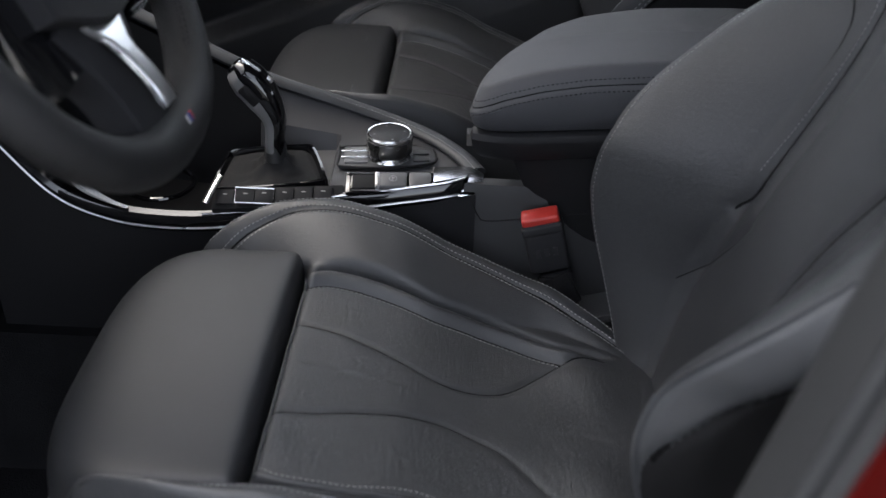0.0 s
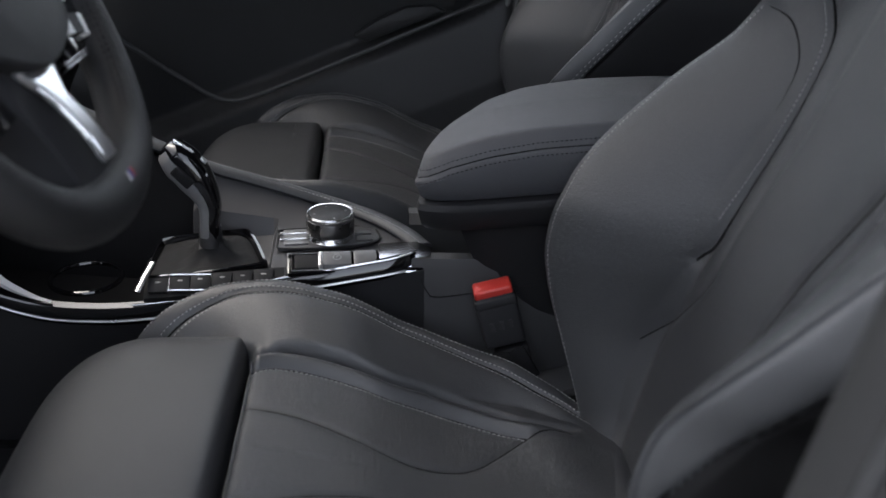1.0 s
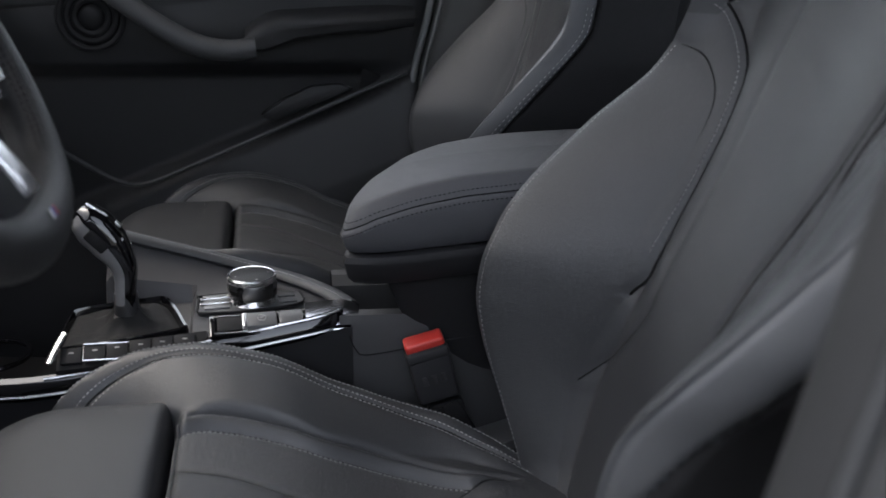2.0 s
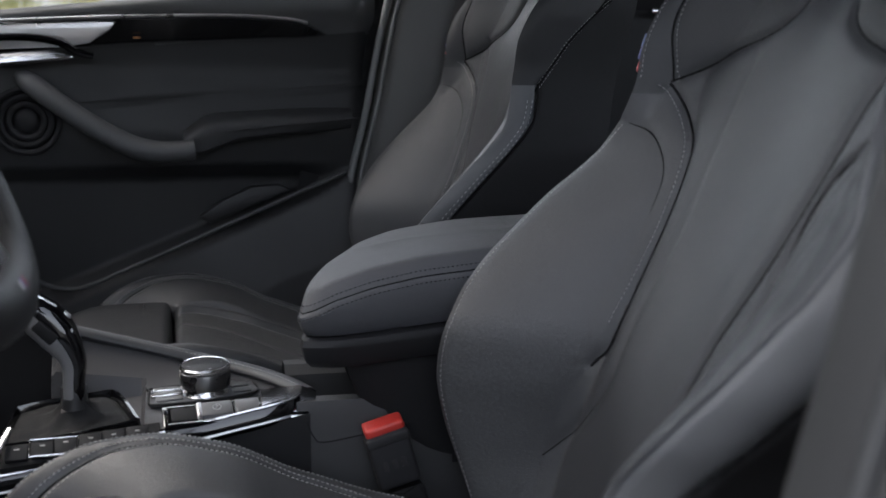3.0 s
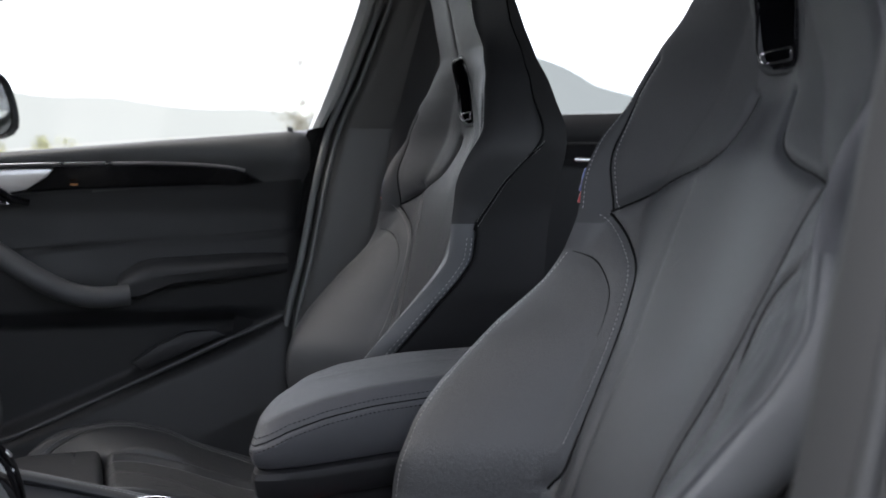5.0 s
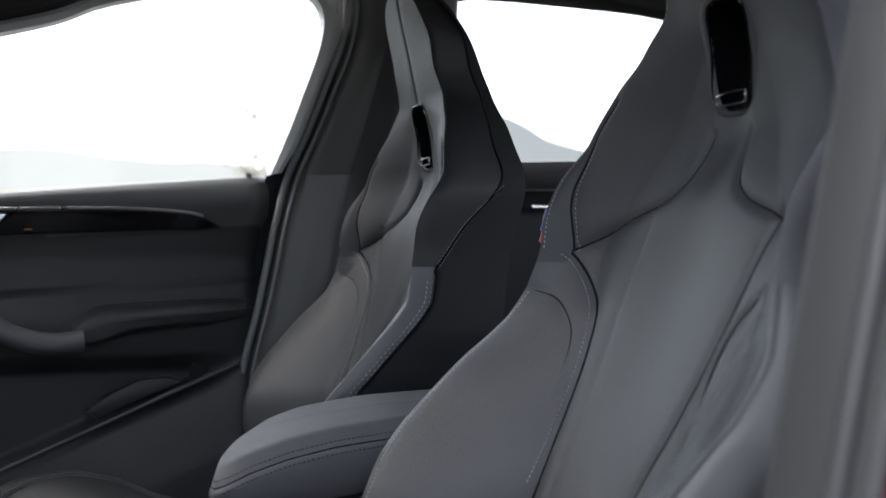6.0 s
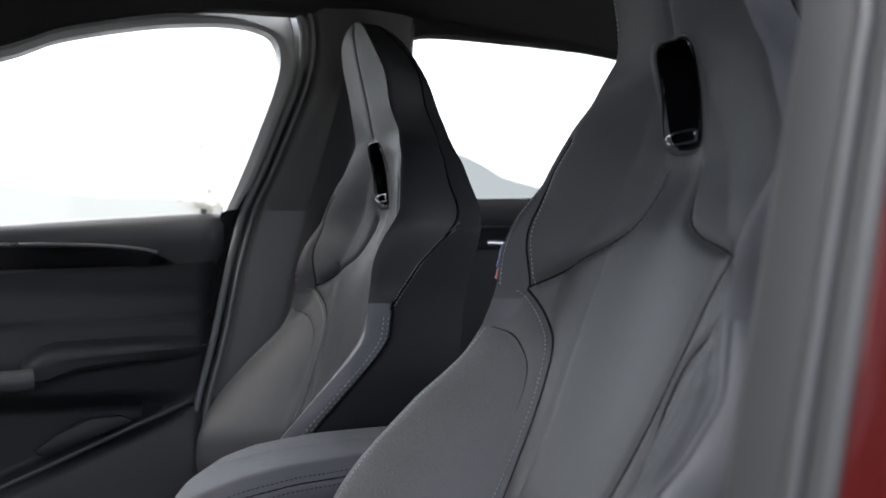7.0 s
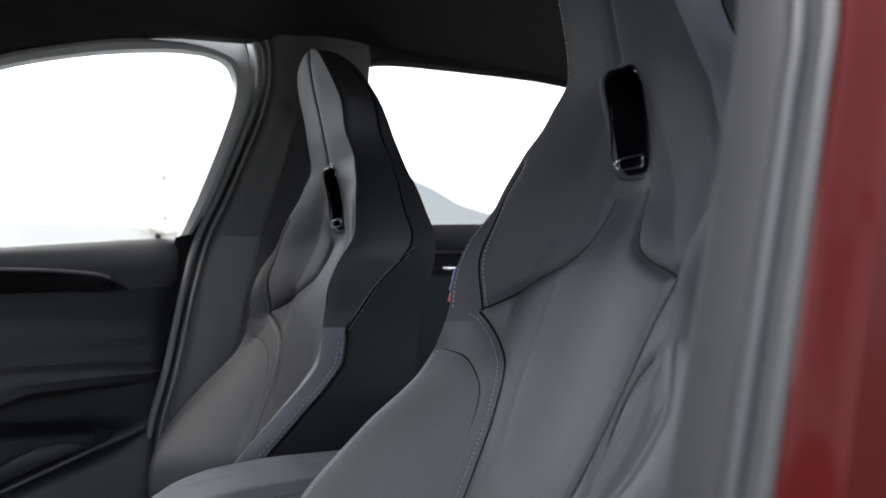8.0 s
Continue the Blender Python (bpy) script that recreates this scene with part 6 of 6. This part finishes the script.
wheel_plate("spoke_key", [(0.123, -0.046), (0.131, -0.049), (0.122, -0.066), (0.117, -0.063)], 0.0, 0.010, SATIN, "small silver spoke key")
wheel_plate("spoke_key", [(0.070, -0.014), (0.122, -0.018), (0.122, -0.034), (0.070, -0.030)], 0.0, 0.011, SATIN, "small silver spoke key")
for off in (0.0, 0.0035):
    part("key_line", sweep([on_wheel(0.044, -0.0705 - off, 0.008), on_wheel(0.102, -0.0725 - off, 0.008)], 0.0009, 8), CHROME, wheel, "thin chrome line")
part("column", sweep([on_wheel(0, -0.01, -0.03), on_wheel(0, -0.02, -0.26)], [0.055, 0.06], 20), PLASTIC_DEEP, wheel, "black steering column cover")
for k, (mat, name) in enumerate(((WHITE_PRINT, "white"), (BLUE_PRINT, "blue"), (NAVY_PRINT, "dark blue"), (RED_PRINT, "red"))):
    p = on_wheel(-0.007 + 0.0031 * k, -0.155, 0.0212)
    part("badge_stripe", box((0.0014, 0.0030, 0.0075), tuple(p), 0.0003, (0, -28, 0)), mat, wheel, name + " stripe of a small badge")
settle(wheel, tuple(W_C))


# ---- outside ----
def land(x, y):
    r = math.hypot(x, y)
    rise = 0.030 * max(0.0, y - 14) if y < 160 else 0.030 * 146
    return rise + (0.35 * noise.noise(Vector((x * 0.03, y * 0.03, 0))) * min(1.0, max(0.0, (r - 8) / 30)))


DIRT = textured("pale gravelly ground", (0.26, 0.256, 0.245), 0.9, 12, 0.02, 0.3, 0.4, spec=0.2)
steps = np.concatenate([-np.geomspace(2600, 3, 26), np.linspace(-2.2, 2.2, 6), np.geomspace(3, 2600, 40)])
ground = structure(grid_sheet("ground", steps, steps, land, DIRT), "pale gravelly open ground rising away from the car")

# leaf colours are paled, with the distance haze put into them
FOLIAGE_HAZED = textured("yellow green foliage paled by haze", (0.23, 0.225, 0.10), 0.8, 30, 0.01, 0.35, 2, spec=0.2)
SPARSE_HAZED = textured("grey green foliage paled by haze", (0.20, 0.187, 0.15), 0.8, 30, 0.01, 0.35, 2, spec=0.2)
BARK = textured("grey bark", (0.30, 0.27, 0.22), 0.9, 60, 0.01, 0.3, 4)


def build_plant(name, label, category, at, width, height, leaves, trunk, seed, group=""):
    rnd = random.Random(seed)
    plant = thing(name, label, category, group)
    bx, by = at
    bz = land(bx, by)
    if trunk:
        part("trunk", sweep([(bx, by, bz - 0.2), (bx + 0.1, by, bz + height * 0.4), (bx - 0.05, by, bz + height * 0.8)], [0.16, 0.11, 0.04], 8), BARK, plant)
        for k in range(6):
            q, l = rnd.uniform(0, 6.28), rnd.uniform(0.3, 0.5) * width
            z0 = bz + height * rnd.uniform(0.35, 0.7)
            part("limb", sweep([(bx, by, z0), (bx + l * math.cos(q), by + l * math.sin(q), z0 + 0.22 * height)], [0.06, 0.015], 6), BARK, plant)
    verts, faces = [], []
    for _ in range(leaves):
        q, r, h = rnd.uniform(0, 6.28), width * 0.5 * math.sqrt(rnd.random()), rnd.random()
        lump = 0.72 + 0.28 * math.sin(q * 3 + seed) * math.cos(h * 5 + seed)
        r *= lump * (math.sqrt(max(0.04, 1 - 0.92 * h * h)) if not trunk else math.sqrt(max(0.05, 1 - (2 * h - 1) ** 2)))
        z = bz + (height * (0.45 + 0.6 * h) if trunk else height * h * lump)
        c = Vector((bx + r * math.cos(q), by + r * math.sin(q), z))
        turn = Euler((rnd.uniform(0, 3), rnd.uniform(0, 3), rnd.uniform(0, 6))).to_matrix()
        s = rnd.uniform(0.05, 0.13) * (1.7 if trunk else 1.0)
        b = len(verts)
        verts += [tuple(c + turn @ Vector(p) * s) for p in ((-1, 0, 0), (0, -0.5, 0.1), (1, 0, 0), (0, 0.5, 0.1))]
        faces.append((b, b + 1, b + 2, b + 3))
    ob = under(mesh_object("crown", verts, faces, SPARSE_HAZED if trunk else FOLIAGE_HAZED, False), plant)
    settle(plant, (bx, by, bz))
    return plant


rnd = random.Random(5)
for k, (bx, w, h) in enumerate(((-8.5, 5, 2.4), (-5.2, 4.4, 2.2), (-2.1, 5.0, 2.6), (1.25, 4.4, 2.3), (4.4, 5.2, 2.6), (8.2, 4.4, 2.9), (10.6, 3.2, 2.8), (14.5, 4.4, 2.6), (18.5, 5, 2.9))):
    build_plant("shrub", "yellow green shrub on the pale ground", "shrub", (bx, 58 + rnd.uniform(-2, 2)), w, h + 0.3, 2400, False, k + 3, "shrubs")
build_plant("tree", "thin small tree with a sparse crown", "tree", (11.6, 58), 4.4, 7.6, 520, True, 31)



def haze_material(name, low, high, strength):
    """Far hills that glow evenly, with the bright haze put into their emission colour."""
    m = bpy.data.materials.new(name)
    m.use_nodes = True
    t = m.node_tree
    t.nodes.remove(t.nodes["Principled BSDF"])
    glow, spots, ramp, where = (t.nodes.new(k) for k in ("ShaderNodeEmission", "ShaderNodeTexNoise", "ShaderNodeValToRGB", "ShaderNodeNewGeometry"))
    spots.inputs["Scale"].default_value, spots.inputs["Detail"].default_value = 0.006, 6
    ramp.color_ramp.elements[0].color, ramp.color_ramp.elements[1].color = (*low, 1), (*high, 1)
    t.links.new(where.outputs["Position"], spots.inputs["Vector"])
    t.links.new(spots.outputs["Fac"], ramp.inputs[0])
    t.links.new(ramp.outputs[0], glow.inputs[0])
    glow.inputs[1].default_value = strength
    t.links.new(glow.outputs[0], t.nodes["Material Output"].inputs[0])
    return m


def ridge(name, y, us, profile, mat, label):
    rows = []
    for u in us:
        x = u * y
        e = float(np.interp(u, *zip(*profile)))
        top = e * math.hypot(x, y) + 0.006 * y * noise.noise(Vector((u * 14, y, 0)))
        rows.append([(x, y, -10), (x, y + 20, top * 0.5), (x, y + 60, top)])
    return structure(loft(name, rows, mat), label)


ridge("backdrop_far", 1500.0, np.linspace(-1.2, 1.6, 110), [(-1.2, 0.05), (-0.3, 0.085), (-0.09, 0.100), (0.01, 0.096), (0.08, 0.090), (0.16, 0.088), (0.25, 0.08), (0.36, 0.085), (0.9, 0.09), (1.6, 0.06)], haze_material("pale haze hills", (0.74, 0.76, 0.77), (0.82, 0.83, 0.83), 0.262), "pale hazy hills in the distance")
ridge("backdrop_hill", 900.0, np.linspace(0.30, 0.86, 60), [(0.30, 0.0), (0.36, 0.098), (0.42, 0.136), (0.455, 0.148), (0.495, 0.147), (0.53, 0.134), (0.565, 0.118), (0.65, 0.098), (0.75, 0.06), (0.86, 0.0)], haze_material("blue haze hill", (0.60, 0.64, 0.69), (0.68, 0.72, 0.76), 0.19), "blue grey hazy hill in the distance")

# wall added out of view to cut low light from the driver's side
WALL_DARK = textured("dark unseen wall", (0.10, 0.098, 0.094), 0.9, 8, 0.02, 0.3, 0.8, spec=0.2)
wall_unseen = structure(part("wall_unseen", box((30, 0.4, 1.2), (2, -4.6, 0.5), 0.03), WALL_DARK, None), "plain dark wall out of view, added to hold back low light")
